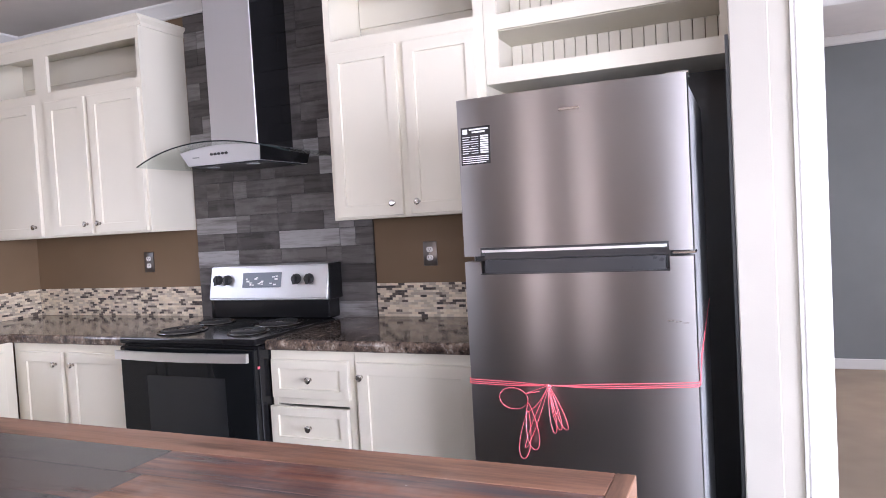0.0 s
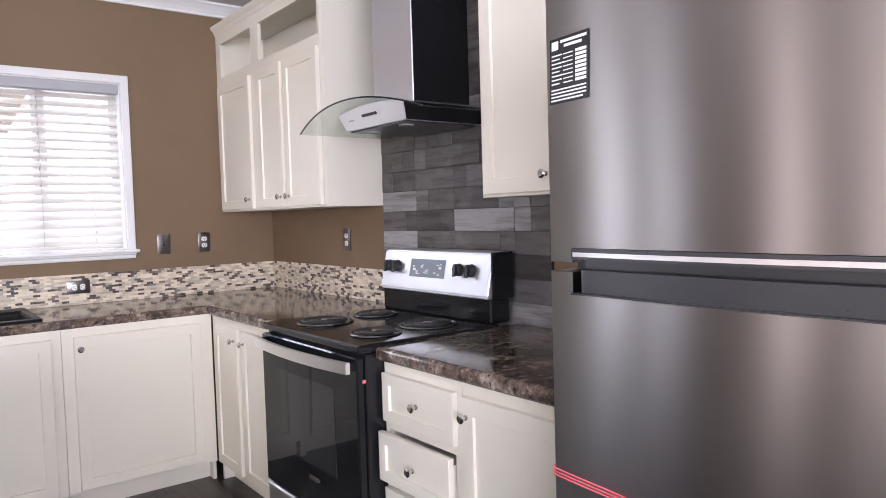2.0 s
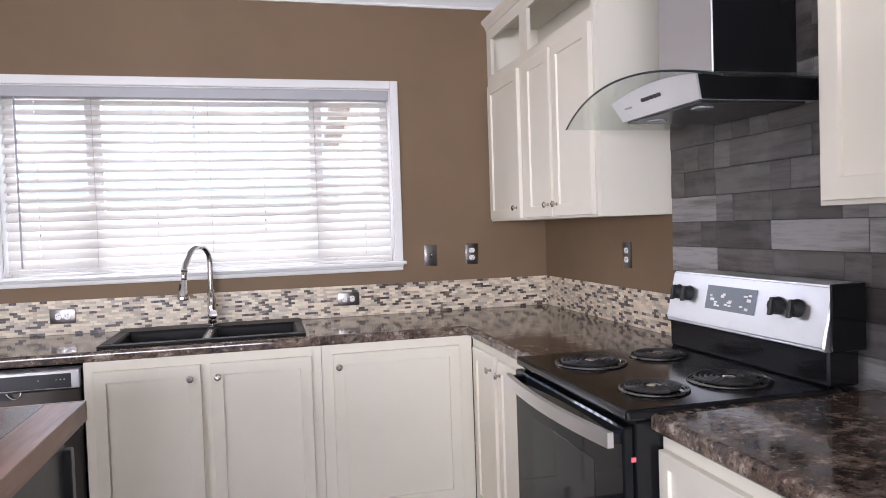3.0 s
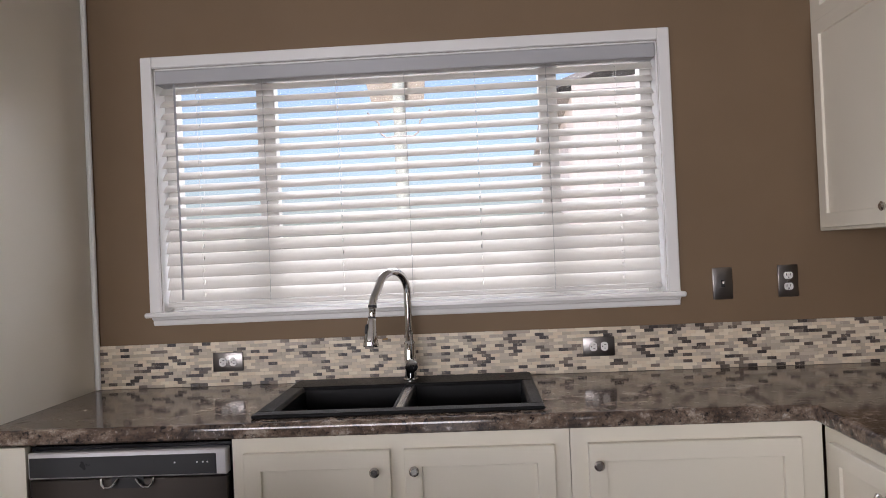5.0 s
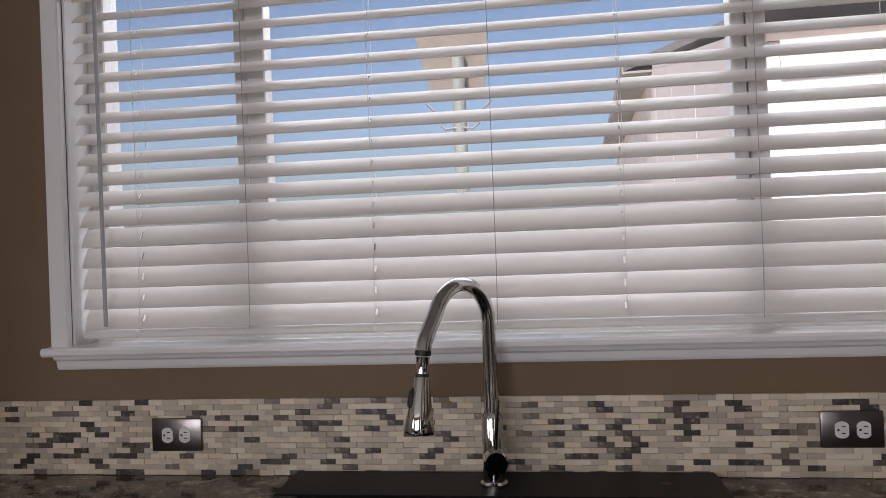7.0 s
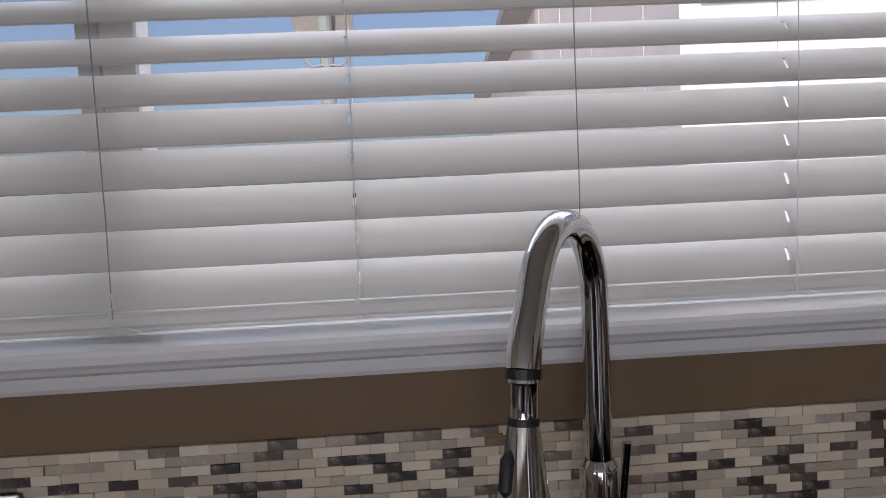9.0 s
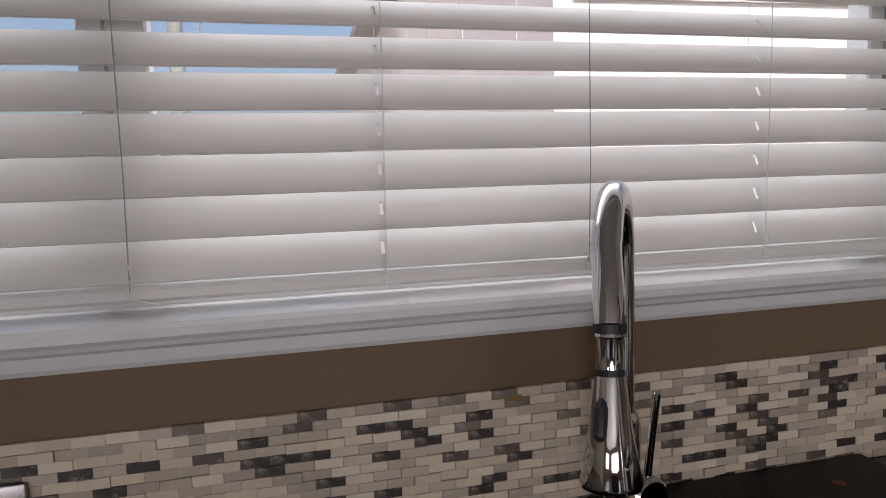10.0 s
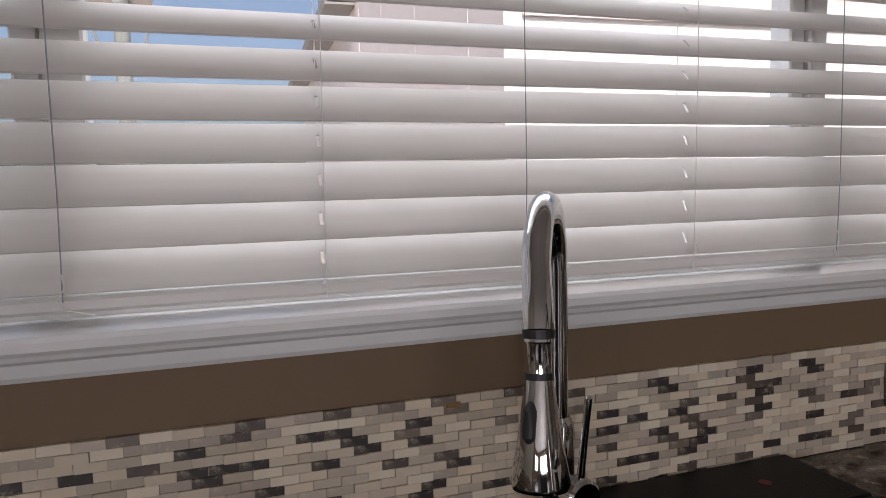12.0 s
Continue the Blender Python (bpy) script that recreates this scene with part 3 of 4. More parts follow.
def base_cabinet(name, u0, u1, depth, to, leaves, label, toe=True):
    """leaves: (kind, u0, u1, z0, z1, knob u, knob z, pulled out)."""
    cab = thing(name, to((u0 + u1) / 2, -depth / 2, 0.0), label, "base cabinet", "kitchen base cabinets")
    part("body", boxes((u0, u0 + 0.016, -depth, -0.02, 0.0, CB), (u1 - 0.016, u1, -depth, -0.02, 0.0, CB), (u0 + 0.016, u1 - 0.016, -depth, -0.02, 0.1, 0.116),
                       (u0 + 0.016, u1 - 0.016, -depth, -depth + 0.008, 0.116, CB), to=to), CREAM_IN, cab)
    rows = [(u0, u1, -0.0195, 0.0, CB - 0.055, CB), (u0, u1, -0.0195, 0.0, 0.1, 0.135)]
    cuts = sorted({(min(l[1], l[2]), max(l[1], l[2])) for l in leaves})
    last = u0
    for a, b in cuts:
        if a + 0.012 > last:
            rows.append((last, a + 0.012, -0.0195, 0.0, 0.135, CB - 0.055))
        last = b - 0.012
    rows.append((last, u1, -0.0195, 0.0, 0.135, CB - 0.055))
    for l in leaves:
        if l[0] == "drawer":
            rows.append((l[1] + 0.012, l[2] - 0.012, -0.0195, -0.001, l[3] - 0.03, l[3] + 0.01))
    part("face_frame", boxes(*rows, to=to), CREAM, cab)
    if toe:
        part("toe_kick", boxes((u0, u1, -0.09, -0.075, 0.0, 0.1), to=to), CREAM, cab)
    for kind, a, b, z0, z1, ku, kz, out in leaves:
        leaf = door_leaf("door" if kind == "door" else "drawer_front", cab, a, b, z0, z1, to, 0.05 if kind == "door" else 0.038, 0.0015 + out)
        if out:
            part("drawer_box", boxes((a + 0.03, b - 0.03, -0.35, out + 0.001, z0 + 0.02, z1 - 0.035), to=to), CREAM_IN, leaf)
        knob(leaf, ku, kz, lambda u, d, z, o=out: to(u, d + 0.0205 + o, z))
    return cab


WEST = facing_east(-2.775)
NORTH = facing_south(2.005)
base_cabinet("sink_cabinet", 0.343, 1.305, 0.62, WEST, [("door", 0.379, 0.799, 0.115, 0.832, 0.757, 0.777, 0.0), ("door", 0.839, 1.262, 0.115, 0.832, 0.868, 0.777, 0.0)],
             "cream painted sink base cabinet with two shaker doors")
base_cabinet("corner_cabinet", 1.307, 1.998, 0.62, WEST, [("door", 1.355, 1.935, 0.115, 0.832, 1.379, 0.777, 0.0)], "cream painted corner base cabinet with one wide door")
base_cabinet("base_cabinet", -2.772, -1.924, 0.63, NORTH, [("door", -2.715, -2.41, 0.115, 0.828, -2.445, 0.77, 0.0), ("door", -2.365, -1.95, 0.115, 0.828, -2.325, 0.77, 0.0)],
             "cream painted base cabinet with two shaker doors beside the range")
base_cabinet("drawer_cabinet", -1.15, -0.742, 0.63, NORTH, [("drawer", -1.14, -0.765, 0.67, 0.83, -0.945, 0.752, 0.0), ("drawer", -1.14, -0.765, 0.475, 0.638, -0.945, 0.556, 0.02),
             ("drawer", -1.14, -0.765, 0.285, 0.445, -0.945, 0.365, 0.0), ("drawer", -1.14, -0.765, 0.115, 0.255, -0.945, 0.185, 0.0)],
             "cream drawer cabinet with its second drawer ajar")
base_cabinet("base_cabinet", -0.74, -0.19, 0.63, NORTH, [("door", -0.725, -0.225, 0.115, 0.828, -0.702, 0.772, 0.0)], "cream base cabinet with one door beside the refrigerator")

UF, UT = 2.323, 2.49


def wall_cabinet(name, u0, u1, doors, openings, label, z0=1.4, door_top=2.143, shelf=2.2, top=2.4, left_end=True):
    cab = thing(name, ((u0 + u1) / 2, 2.5, z0), label, "wall cabinet", "kitchen wall cabinets")
    to = facing_south(UF)
    dp = YN - UF - 0.002
    rows = [(u0, u0 + 0.016, -dp, -0.02, z0, UT), (u1 - 0.016, u1, -dp, -0.02, z0, UT), (u0 + 0.016, u1 - 0.016, -dp, -0.02, z0, z0 + 0.016),
            (u0 + 0.016, u1 - 0.016, -dp, -0.02, shelf - 0.016, shelf), (u0 + 0.016, u1 - 0.016, -dp, -0.02, UT - 0.016, UT), (u0 + 0.016, u1 - 0.016, -dp, -dp + 0.008, z0 + 0.016, UT - 0.016)]
    for pn, r in zip(("side_panel", "side_panel", "bottom_panel", "shelf", "top_panel", "back_panel"), rows):
        part(pn, boxes(r, to=to), CREAM if pn == "side_panel" else CREAM_IN, cab)
    rows = [(u0, u1, -0.0195, 0.0, top, UT), (u0, u1, -0.0195, 0.0, door_top - 0.012, shelf), (u0, u1, -0.0195, 0.0, z0, z0 + 0.03)]
    last = u0
    for a, b in openings:
        rows.append((last, a, -0.0195, 0.0, shelf, top))
        last = b
    rows.append((last, u1, -0.0195, 0.0, shelf, top))
    last = u0
    for a, b, k in doors:
        rows.append((last, a + 0.012, -0.0195, 0.0, z0 + 0.03, door_top - 0.012))
        last = b - 0.012
    rows.append((last, u1, -0.0195, 0.0, z0 + 0.03, door_top - 0.012))
    part("face_frame", boxes(*rows, to=to), CREAM, cab)
    part("back_cleat", boxes((u0 + 0.02, u1 - 0.02, -dp + 0.008, -dp + 0.022, top - 0.075, UT - 0.02), to=to), CREAM_IN, cab)
    for a, b, k in doors:
        leaf = door_leaf("door", cab, a, b, z0 + 0.01, door_top, to, 0.05, 0.0015)
        knob(leaf, k, z0 + 0.062, lambda u, d, z: to(u, d + 0.0205, z))
    prof = [(0, UT - 0.03), (0.006, UT - 0.03), (0.01, UT - 0.012), (0.026, UT + 0.004), (0.03, UT + 0.02), (0, UT + 0.02)]
    bm = prism(bmesh.new(), prof, u0 - (0.03 if left_end else 0), u1 + 0.03, lambda p, q, r: to(r, p, q))
    prism(bm, prof, 0.002, -dp, lambda p, q, r: (u1 + p, UF - r, q))
    part("crown", bm, CREAM, cab)
    return cab


wall_cabinet("wall_cabinet", XW + 0.004, -2.1, [(-3.365, -2.9, -2.94), (-2.802, -2.503, -2.535), (-2.473, -2.112, -2.44)], [(-3.34, -2.89), (-2.79, -2.122)],
             "cream painted wall cabinet with three doors and open cubbies on top", left_end=False)
wall_cabinet("wall_cabinet", -0.99, -0.232, [(-0.965, -0.632, -0.675), (-0.595, -0.262, -0.555)], [(-0.958, -0.275)], "cream painted wall cabinet with two doors and an open cubby", z0=1.4)

bridge = thing("fridge_shelf", (0.23, 2.5, 1.915), "cream open shelf unit with beadboard back above the refrigerator", "shelf unit")
BS = facing_south(UF)
for pn, r in (("side_panel", (-0.23, -0.212, -0.32, -0.02, 1.915, UT)), ("side_panel", (0.668, 0.686, -0.32, -0.02, 1.915, UT)), ("bottom_panel", (-0.212, 0.668, -0.32, -0.02, 1.915, 1.975)),
              ("shelf", (-0.212, 0.668, -0.32, -0.02, 2.128, 2.19)), ("top_panel", (-0.212, 0.668, -0.32, -0.02, 2.42, UT))):
    part(pn, boxes(r, to=BS), CREAM_IN, bridge)
part("face_frame", boxes((-0.23, -0.175, -0.0195, 0, 1.915, UT), (0.66, 0.686, -0.0195, 0, 1.915, UT), (-0.175, 0.66, -0.0195, 0, 1.915, 1.978), (-0.175, 0.66, -0.0195, 0, 2.13, 2.192),
                         (-0.175, 0.66, -0.0195, 0, 2.41, UT), to=BS), CREAM, bridge)
u = -0.21
while u < 0.665:
    w = min(0.0475, 0.667 - u)
    part("beadboard", boxes((u + 0.0015, u + w - 0.0015, -0.318, -0.3, 1.978, 2.128), (u + 0.0015, u + w - 0.0015, -0.318, -0.3, 2.192, 2.42), to=BS, bev=0.002), CREAM_IN, bridge)
    u += 0.0475

# ---- range ----
R0, R1, RF = -1.916, -1.157, 1.935
stove = thing("range", ((R0 + R1) / 2, 2.3, 0.0), "black and stainless electric coil range with oven", "stove")
part("body", boxes((R0, R1, RF, 2.62, 0.06, 0.895), (R0 + 0.03, R1 - 0.03, RF + 0.03, 2.6, 0.0, 0.06), bev=0.003), BLACK, stove)
bm = box(bmesh.new(), R0 - 0.004, R1 + 0.004, RF - 0.025, 2.53, 0.897, 0.926, bev=0.008, seg=2)
part("cooktop", bm, BLACK, stove)
odoor = part("oven_door", box(bmesh.new(), R0 + 0.004, R1 - 0.004, RF - 0.032, RF - 0.002, 0.275, 0.885, bev=0.005), BLACK_GLASS, stove, "black glass oven door")
part("oven_window", box(bmesh.new(), R0 + 0.16, R1 - 0.16, RF - 0.0335, RF - 0.031, 0.44, 0.76, bev=0.001), OVEN_PANE, odoor)
part("badge", boxes((-1.525, -1.455, RF - 0.0345, RF - 0.032, 0.386, 0.4)), NICKEL, odoor)
n, hb = 18, []
bm = bmesh.new()
prof_lo, prof_hi = [], []
for i in range(n + 1):
    s = i / n
    x = R0 + 0.012 + s * (R1 - R0 - 0.024)
    bow = 0.026 * (1 - (2 * s - 1) ** 2)
    prof_lo.append((x, RF - 0.052 - bow))
    prof_hi.append((x, RF - 0.068 - bow))
prism(bm, prof_lo + prof_hi[::-1], 0.836, 0.874, lambda p, q, r: (p, q, r))
bmesh.ops.bevel(bm, geom=[e for e in bm.edges if e.calc_face_angle(0) > 0.8], offset=0.005, segments=2, affect="EDGES")
part("handle", bm, STEEL_V, odoor, "curved brushed steel oven handle", True)
for x in (R0 + 0.03, R1 - 0.03):
    part("handle_post", boxes((x - 0.012, x + 0.012, RF - 0.062, RF - 0.03, 0.842, 0.868)), BLACK, odoor)
part("storage_drawer", box(bmesh.new(), R0 + 0.004, R1 - 0.004, RF - 0.03, RF - 0.002, 0.075, 0.265, bev=0.006), STEEL, stove, "stainless storage drawer")
part("riser", box(bmesh.new(), R0 + 0.01, R1 - 0.01, 2.5, 2.6, 0.926, 1.04, bev=0.006), BLACK, stove)
bm = prism(bmesh.new(), [(2.478, 1.028), (2.486, 1.02), (2.61, 1.02), (2.61, 1.198), (2.545, 1.2), (2.515, 1.192)], R0 + 0.02, R1 - 0.004, lambda p, q, r: (r, p, q))
bmesh.ops.bevel(bm, geom=[e for e in bm.edges], offset=0.005, segments=2, affect="EDGES")
guard = part("control_panel", bm, STEEL_V, stove, "stainless control panel")
part("end_cap", box(bmesh.new(), R1 - 0.004, R1 + 0.004, 2.5, 2.61, 1.02, 1.198, bev=0.003), BLACK, stove)


def on_panel(u, d, z):
    """The leaning face of the control panel."""
    return (u, 2.478 + (z - 1.028) * 0.226 - d, z)


part("display", boxes((-1.68, -1.44, 0.0005, 0.003, 1.085, 1.16), to=on_panel), SCREEN, guard, "dark clock display in protective film")
random.seed(4)
# small white blocks paint glints onto the display's film
for i in range(16):
    u, z = random.uniform(-1.67, -1.46), random.uniform(1.09, 1.145)
    part("film_glint", box(bmesh.new(), u, u + random.uniform(0.008, 0.02), 0.003, 0.004, z, z + random.uniform(0.004, 0.01), to=on_panel), PRINT_GLINT, guard)
for u in (-1.838, -1.776, -1.345, -1.27):
    kb = part("control_knob", tube(bmesh.new(), [on_panel(u, 0, 1.125), on_panel(u, 0.02, 1.125), on_panel(u, 0.026, 1.125)], [0.026, 0.023, 0.019], 18), RUBBER, guard, "black control knob", True)
    part("grip", box(bmesh.new(), u - 0.006, u + 0.006, 0.02, 0.034, 1.1, 1.15, to=on_panel, bev=0.002), RUBBER, kb)
for x, y, r in ((-1.712, 2.09, 0.098), (-1.735, 2.345, 0.078), (-1.325, 2.085, 0.078), (-1.34, 2.33, 0.098)):
    bm = bmesh.new()
    ring(bm, (x, y, 0.928), r + 0.012, 0.005)
    ring(bm, (x, y, 0.927), r + 0.004, 0.003)
    pan = part("drip_pan", bm, DRIP, stove, "", True)
    bm = bmesh.new()
    turns, steps = (5, 150)
    pts = [(x + (0.024 + (r - 0.026) * k / steps) * math.cos(k / steps * turns * math.tau), y + (0.024 + (r - 0.026) * k / steps) * math.sin(k / steps * turns * math.tau), 0.936) for k in range(steps + 1)]
    tube(bm, pts, 0.0048, 6)
    part("coil", bm, COIL, pan, "dark spiral heating coil", True)
    part("centre_cap", tube(bmesh.new(), [(x, y, 0.93), (x, y, 0.938), (x, y, 0.941)], [0.02, 0.02, 0.012], 14), CHROME, pan, "", True)
    part("support", boxes((x - r, x + r, y - 0.002, y + 0.002, 0.929, 0.932), (x - 0.002, x + 0.002, y - r, y + r, 0.929, 0.932)), NICKEL, pan)
tag = thing("tape_tag", (R1, RF, 0.8), "small red tape tag on the range side", "tag")
part("tape", boxes((R1 - 0.003, R1 + 0.001, RF - 0.012, RF + 0.0, 0.8, 0.811)), PINK, tag)

# ---- range hood ----
HC = -1.545
hood = thing("range_hood", (HC, 2.5, 1.7), "stainless chimney range hood with a curved glass canopy", "range hood")
part("chimney", box(bmesh.new(), HC - 0.15, HC + 0.132, 2.348, 2.632, 1.78, CEIL, bev=0.003), SATIN, hood)
# thin black sheets paint the dark reflection onto the steel sides
for x in (HC - 0.152, HC + 0.1325):
    part("chimney_side", boxes((x, x + 0.0015, 2.352, 2.63, 1.79, CEIL - 0.001)), BLACK, hood, "chimney side blackened for its dark reflection")
glass_z = lambda x: 1.715 + 0.078 * (1 - ((x - HC) / 0.45) ** 2)
bm = bmesh.new()
sections = []
for i in range(15):
    k = 2 * i / 14 - 1
    xt, xb = HC + k * 0.236, HC + k * 0.212
    sections.append([bm.verts.new(p) for p in ((xb, 2.25, 1.704), (xt, 2.222, glass_z(xt) - 0.0045), (xt, 2.632, glass_z(xt) - 0.0045), (xb, 2.632, 1.704))])
for lo, hi in zip(sections, sections[1:]):
    for k in range(4):
        bm.faces.new((lo[k], lo[(k + 1) % 4], hi[(k + 1) % 4], hi[k]))
bm.faces.new(sections[0])
bm.faces.new(sections[-1])
body = part("canopy", bm, HOOD_FRONT, hood)
part("underside", boxes((HC - 0.2, HC + 0.2, 2.262, 2.6, 1.697, 1.7035)), FRIDGE_DARK, hood)
for k in (-1, 1):
    bm = bmesh.new()
    zt = glass_z(HC + 0.236) - 0.0047
    corners = ((0.2125, 2.256, 1.7045), (0.2365, 2.228, zt), (0.2365, 2.63, zt), (0.2125, 2.63, 1.7045))
    inner = [bm.verts.new((HC + k * x, y, z)) for x, y, z in corners]
    outer = [bm.verts.new((HC + k * (x + 0.003), y, z)) for x, y, z in corners]
    bm.faces.new(inner)
    bm.faces.new(outer)
    for i in range(4):
        bm.faces.new((inner[i], inner[(i + 1) % 4], outer[(i + 1) % 4], outer[i]))
    part("side_panel", bm, BLACK, hood)
for i in range(5):
    u = HC - 0.05 + i * 0.022
    part("button", tube(bmesh.new(), [(u, 2.24, 1.75), (u, 2.226, 1.748)], 0.006, 10), FRIDGE_DARK, body)
part("badge", boxes((HC - 0.17, HC - 0.13, 2.234, 2.242, 1.738, 1.743)), FRIDGE_SIDE, body)
for x in (HC - 0.12, HC + 0.12):
    part("lamp_lens", tube(bmesh.new(), [(x, 2.32, 1.6975), (x, 2.32, 1.693)], 0.03, 16), FRIDGE_SIDE, hood)
HALF, outer, inner = 0.45, [], []
for i in range(33):
    s = 2 * i / 32 - 1
    z = glass_z(HC + s * HALF)
    outer.append((HC + s * HALF, z + 0.003))
    inner.append((HC + s * HALF, z - 0.003))
front = lambda x: 2.115 + 0.16 * ((x - HC) / HALF) ** 2 * 0.25
bm = bmesh.new()
prism(bm, outer + inner[::-1], 0, 1, lambda p, q, r: (p, front(p) + r * (2.63 - front(p)), q))
gl = part("glass_canopy", bm, HOOD_GLASS, hood, "curved clear glass canopy", True)
gl.visible_shadow = False
bm = tube(bmesh.new(), [(x, front(x), z - 0.003) for x, z in outer], 0.0034, 6)
part("glass_edge", bm, GLASS_EDGE, hood, "dark polished glass edge")

# ---- refrigerator ----
F0, F1, FT, FY = -0.138, 0.578, 1.763, 1.748
fridge = thing("refrigerator", ((F0 + F1) / 2, 2.15, 0.0), "stainless top-freezer refrigerator with grey sides, tied with pink ribbon", "refrigerator")
part("body", boxes((F0 + 0.004, F1 - 0.004, FY + 0.075, 2.5, 0.03, 1.75), bev=0.006), FRIDGE_SIDE, fridge, "textured grey cabinet")
part("gasket", boxes((F0 + 0.015, F1 - 0.015, FY + 0.06, FY + 0.075, 0.1, 1.745)), RUBBER, fridge)
part("grille", boxes((F0 + 0.02, F1 - 0.02, FY + 0.03, FY + 0.075, 0.01, 0.075)), FRIDGE_DARK, fridge)
PK0, PK1 = -0.078, 0.512


def bowed(bm, x0, x1, z0, z1, n, y_back=FY + 0.06, grow=0.0):
    """A door slab whose front bows gently outward."""
    f = lambda x: FY - 0.02 * (1 - (2 * (x - F0) / (F1 - F0) - 1) ** 2) - grow
    xs = [x0 + (x1 - x0) * i / n for i in range(n + 1)]
    return prism(bm, [(x, f(x)) for x in xs] + [(x1, y_back), (x0, y_back)], z0, z1, lambda p, q, r: (p, q, r))


bm = bowed(bmesh.new(), F0, F1, 1.278, FT, 30)
bowed(bm, F0, PK0, 1.25, 1.2785, 3)
bowed(bm, PK1, F1, 1.25, 1.2785, 3)
freezer = part("freezer_door", bm, STEEL, fridge, "brushed stainless freezer door", True)
bm = bowed(bmesh.new(), F0, F1, 0.085, 1.19, 30)
bowed(bm, F0, PK0, 1.1895, 1.232, 3)
bowed(bm, PK1, F1, 1.1895, 1.232, 3)
lower = part("fresh_food_door", bm, STEEL, fridge, "brushed stainless lower door", True)
part("pull_lip", bowed(bmesh.new(), PK0 + 0.001, PK1 - 0.001, 1.257, 1.277, 24, FY + 0.02, 0.004), FRIDGE_DARK, freezer, "dark pull lip", True)
part("pull_strip", bowed(bmesh.new(), PK0 + 0.006, PK1 - 0.006, 1.262, 1.27, 24, FY + 0.0, 0.0055), STEEL_V, freezer, "bright trim strip", True)
part("pocket", boxes((PK0, PK1, FY + 0.03, FY + 0.05, 1.19, 1.256), (PK0, PK1, FY - 0.012, FY + 0.03, 1.19, 1.193)), FRIDGE_DARK, lower, "charcoal pull pocket")
part("pocket_face", bowed(bmesh.new(), PK0 + 0.012, PK1 - 0.012, 1.192, 1.236, 24, FY + 0.03, -0.012), FRIDGE_DARK, lower, "", True)
for z0, z1 in ((1.238, 1.246), (FT - 0.004, FT + 0.006)):
    part("hinge", boxes((F1 - 0.06, F1 + 0.006, FY + 0.005, FY + 0.08, z0, z1), bev=0.002), NICKEL, fridge)
part("badge", boxes((0.205, 0.27, FY - 0.0225, FY - 0.019, 1.69, 1.699), bev=0.001), NICKEL, freezer, "small bright metal badge")
door_face = lambda u, d, z: (u, FY - 0.02 * (1 - (2 * (u - F0) / (F1 - F0) - 1) ** 2) - d, z)
sticker = thing("door_sticker", (-0.06, FY, 1.6), "black printed card stuck on the freezer door, white lines of print", "sticker")
part("card", boxes((-0.128, -0.024, 0.0, 0.0012, 1.55, 1.672), to=lambda u, d, z: door_face(u + (z - 1.61) * 0.03, d + 0.0006, z)), STICKER, sticker)
lines = bmesh.new()
tilt = lambda u, d, z: door_face(u + (z - 1.61) * 0.03, d + 0.0019, z)
box(lines, -0.122, -0.104, 0, 0.0006, 1.65, 1.666, to=tilt)
for k, (a, b) in enumerate(((-0.098, -0.03), (-0.088, -0.042))):
    box(lines, a, b, 0, 0.0006, 1.661 - k * 0.009, 1.666 - k * 0.009, to=tilt)
for k in range(8):
    box(lines, -0.058, -0.03, 0, 0.0006, 1.585 + k * 0.0075, 1.5902 + k * 0.0075, to=tilt)
    box(lines, -0.122, -0.1 + 0.006 * (k % 3), 0, 0.0006, 1.586 + k * 0.0075, 1.5885 + k * 0.0075, to=tilt)
    box(lines, -0.09, -0.065, 0, 0.0006, 1.586 + k * 0.0075, 1.588 + k * 0.0075, to=tilt)
for k in range(4):
    box(lines, -0.123, -0.03 - 0.008 * (k == 0), 0, 0.0006, 1.555 + k * 0.0065, 1.5578 + k * 0.0065, to=tilt)
part("print", lines, PRINT_GLINT, sticker, "white print")

ribbon = thing("ribbon", (0.15, FY - 0.02, 0.84), "bright pink plastic ribbon tied in a loose bow round the refrigerator", "ribbon")
for dz in (-0.006, 0.0, 0.007):
    pts = [(F0 - 0.004, 2.4, 0.85), (F0 - 0.004, FY, 0.838 + dz)]
    pts += [(*door_face(F0 + (F1 - F0) * i / 20, 0.004, 0)[:2], 0.835 + dz * (1 - 0.9 * math.exp(-((i - 8) / 2.5) ** 2)) - 0.006 * math.sin(i / 20 * math.pi) + 0.018 * i / 20) for i in range(21)]
    pts += [(F1 + 0.005, FY + 0.01, 0.858 + dz), (F1 + 0.004, FY + 0.12, 0.915 + dz), (F1 + 0.003, 2.45, 1.02)]
    part("strand", tube(bmesh.new(), pts, 0.0015, 6), PINK, ribbon)
KU, KZ = 0.132, 0.836                     # the knot
hang = lambda du, dz, out: door_face(KU + du, out, KZ + dz)


def teardrop(a0, b0, a1, b1, width, out):
    """A hanging loop from (a0, b0) down to (a1, b1), widest near its foot."""
    pts = []
    for k in range(29):
        t = k / 28 * math.tau
        down, side = (1 - math.cos(t)) / 2, math.sin(t) * (0.35 + 0.65 * (1 - math.cos(t)) / 2)
        pts.append(hang(a0 + (a1 - a0) * down + width / 2 * side, b0 + (b1 - b0) * down, 0.006 + out * down))
    return part("loop", tube(bmesh.new(), pts, 0.0013, 6), PINK, ribbon)


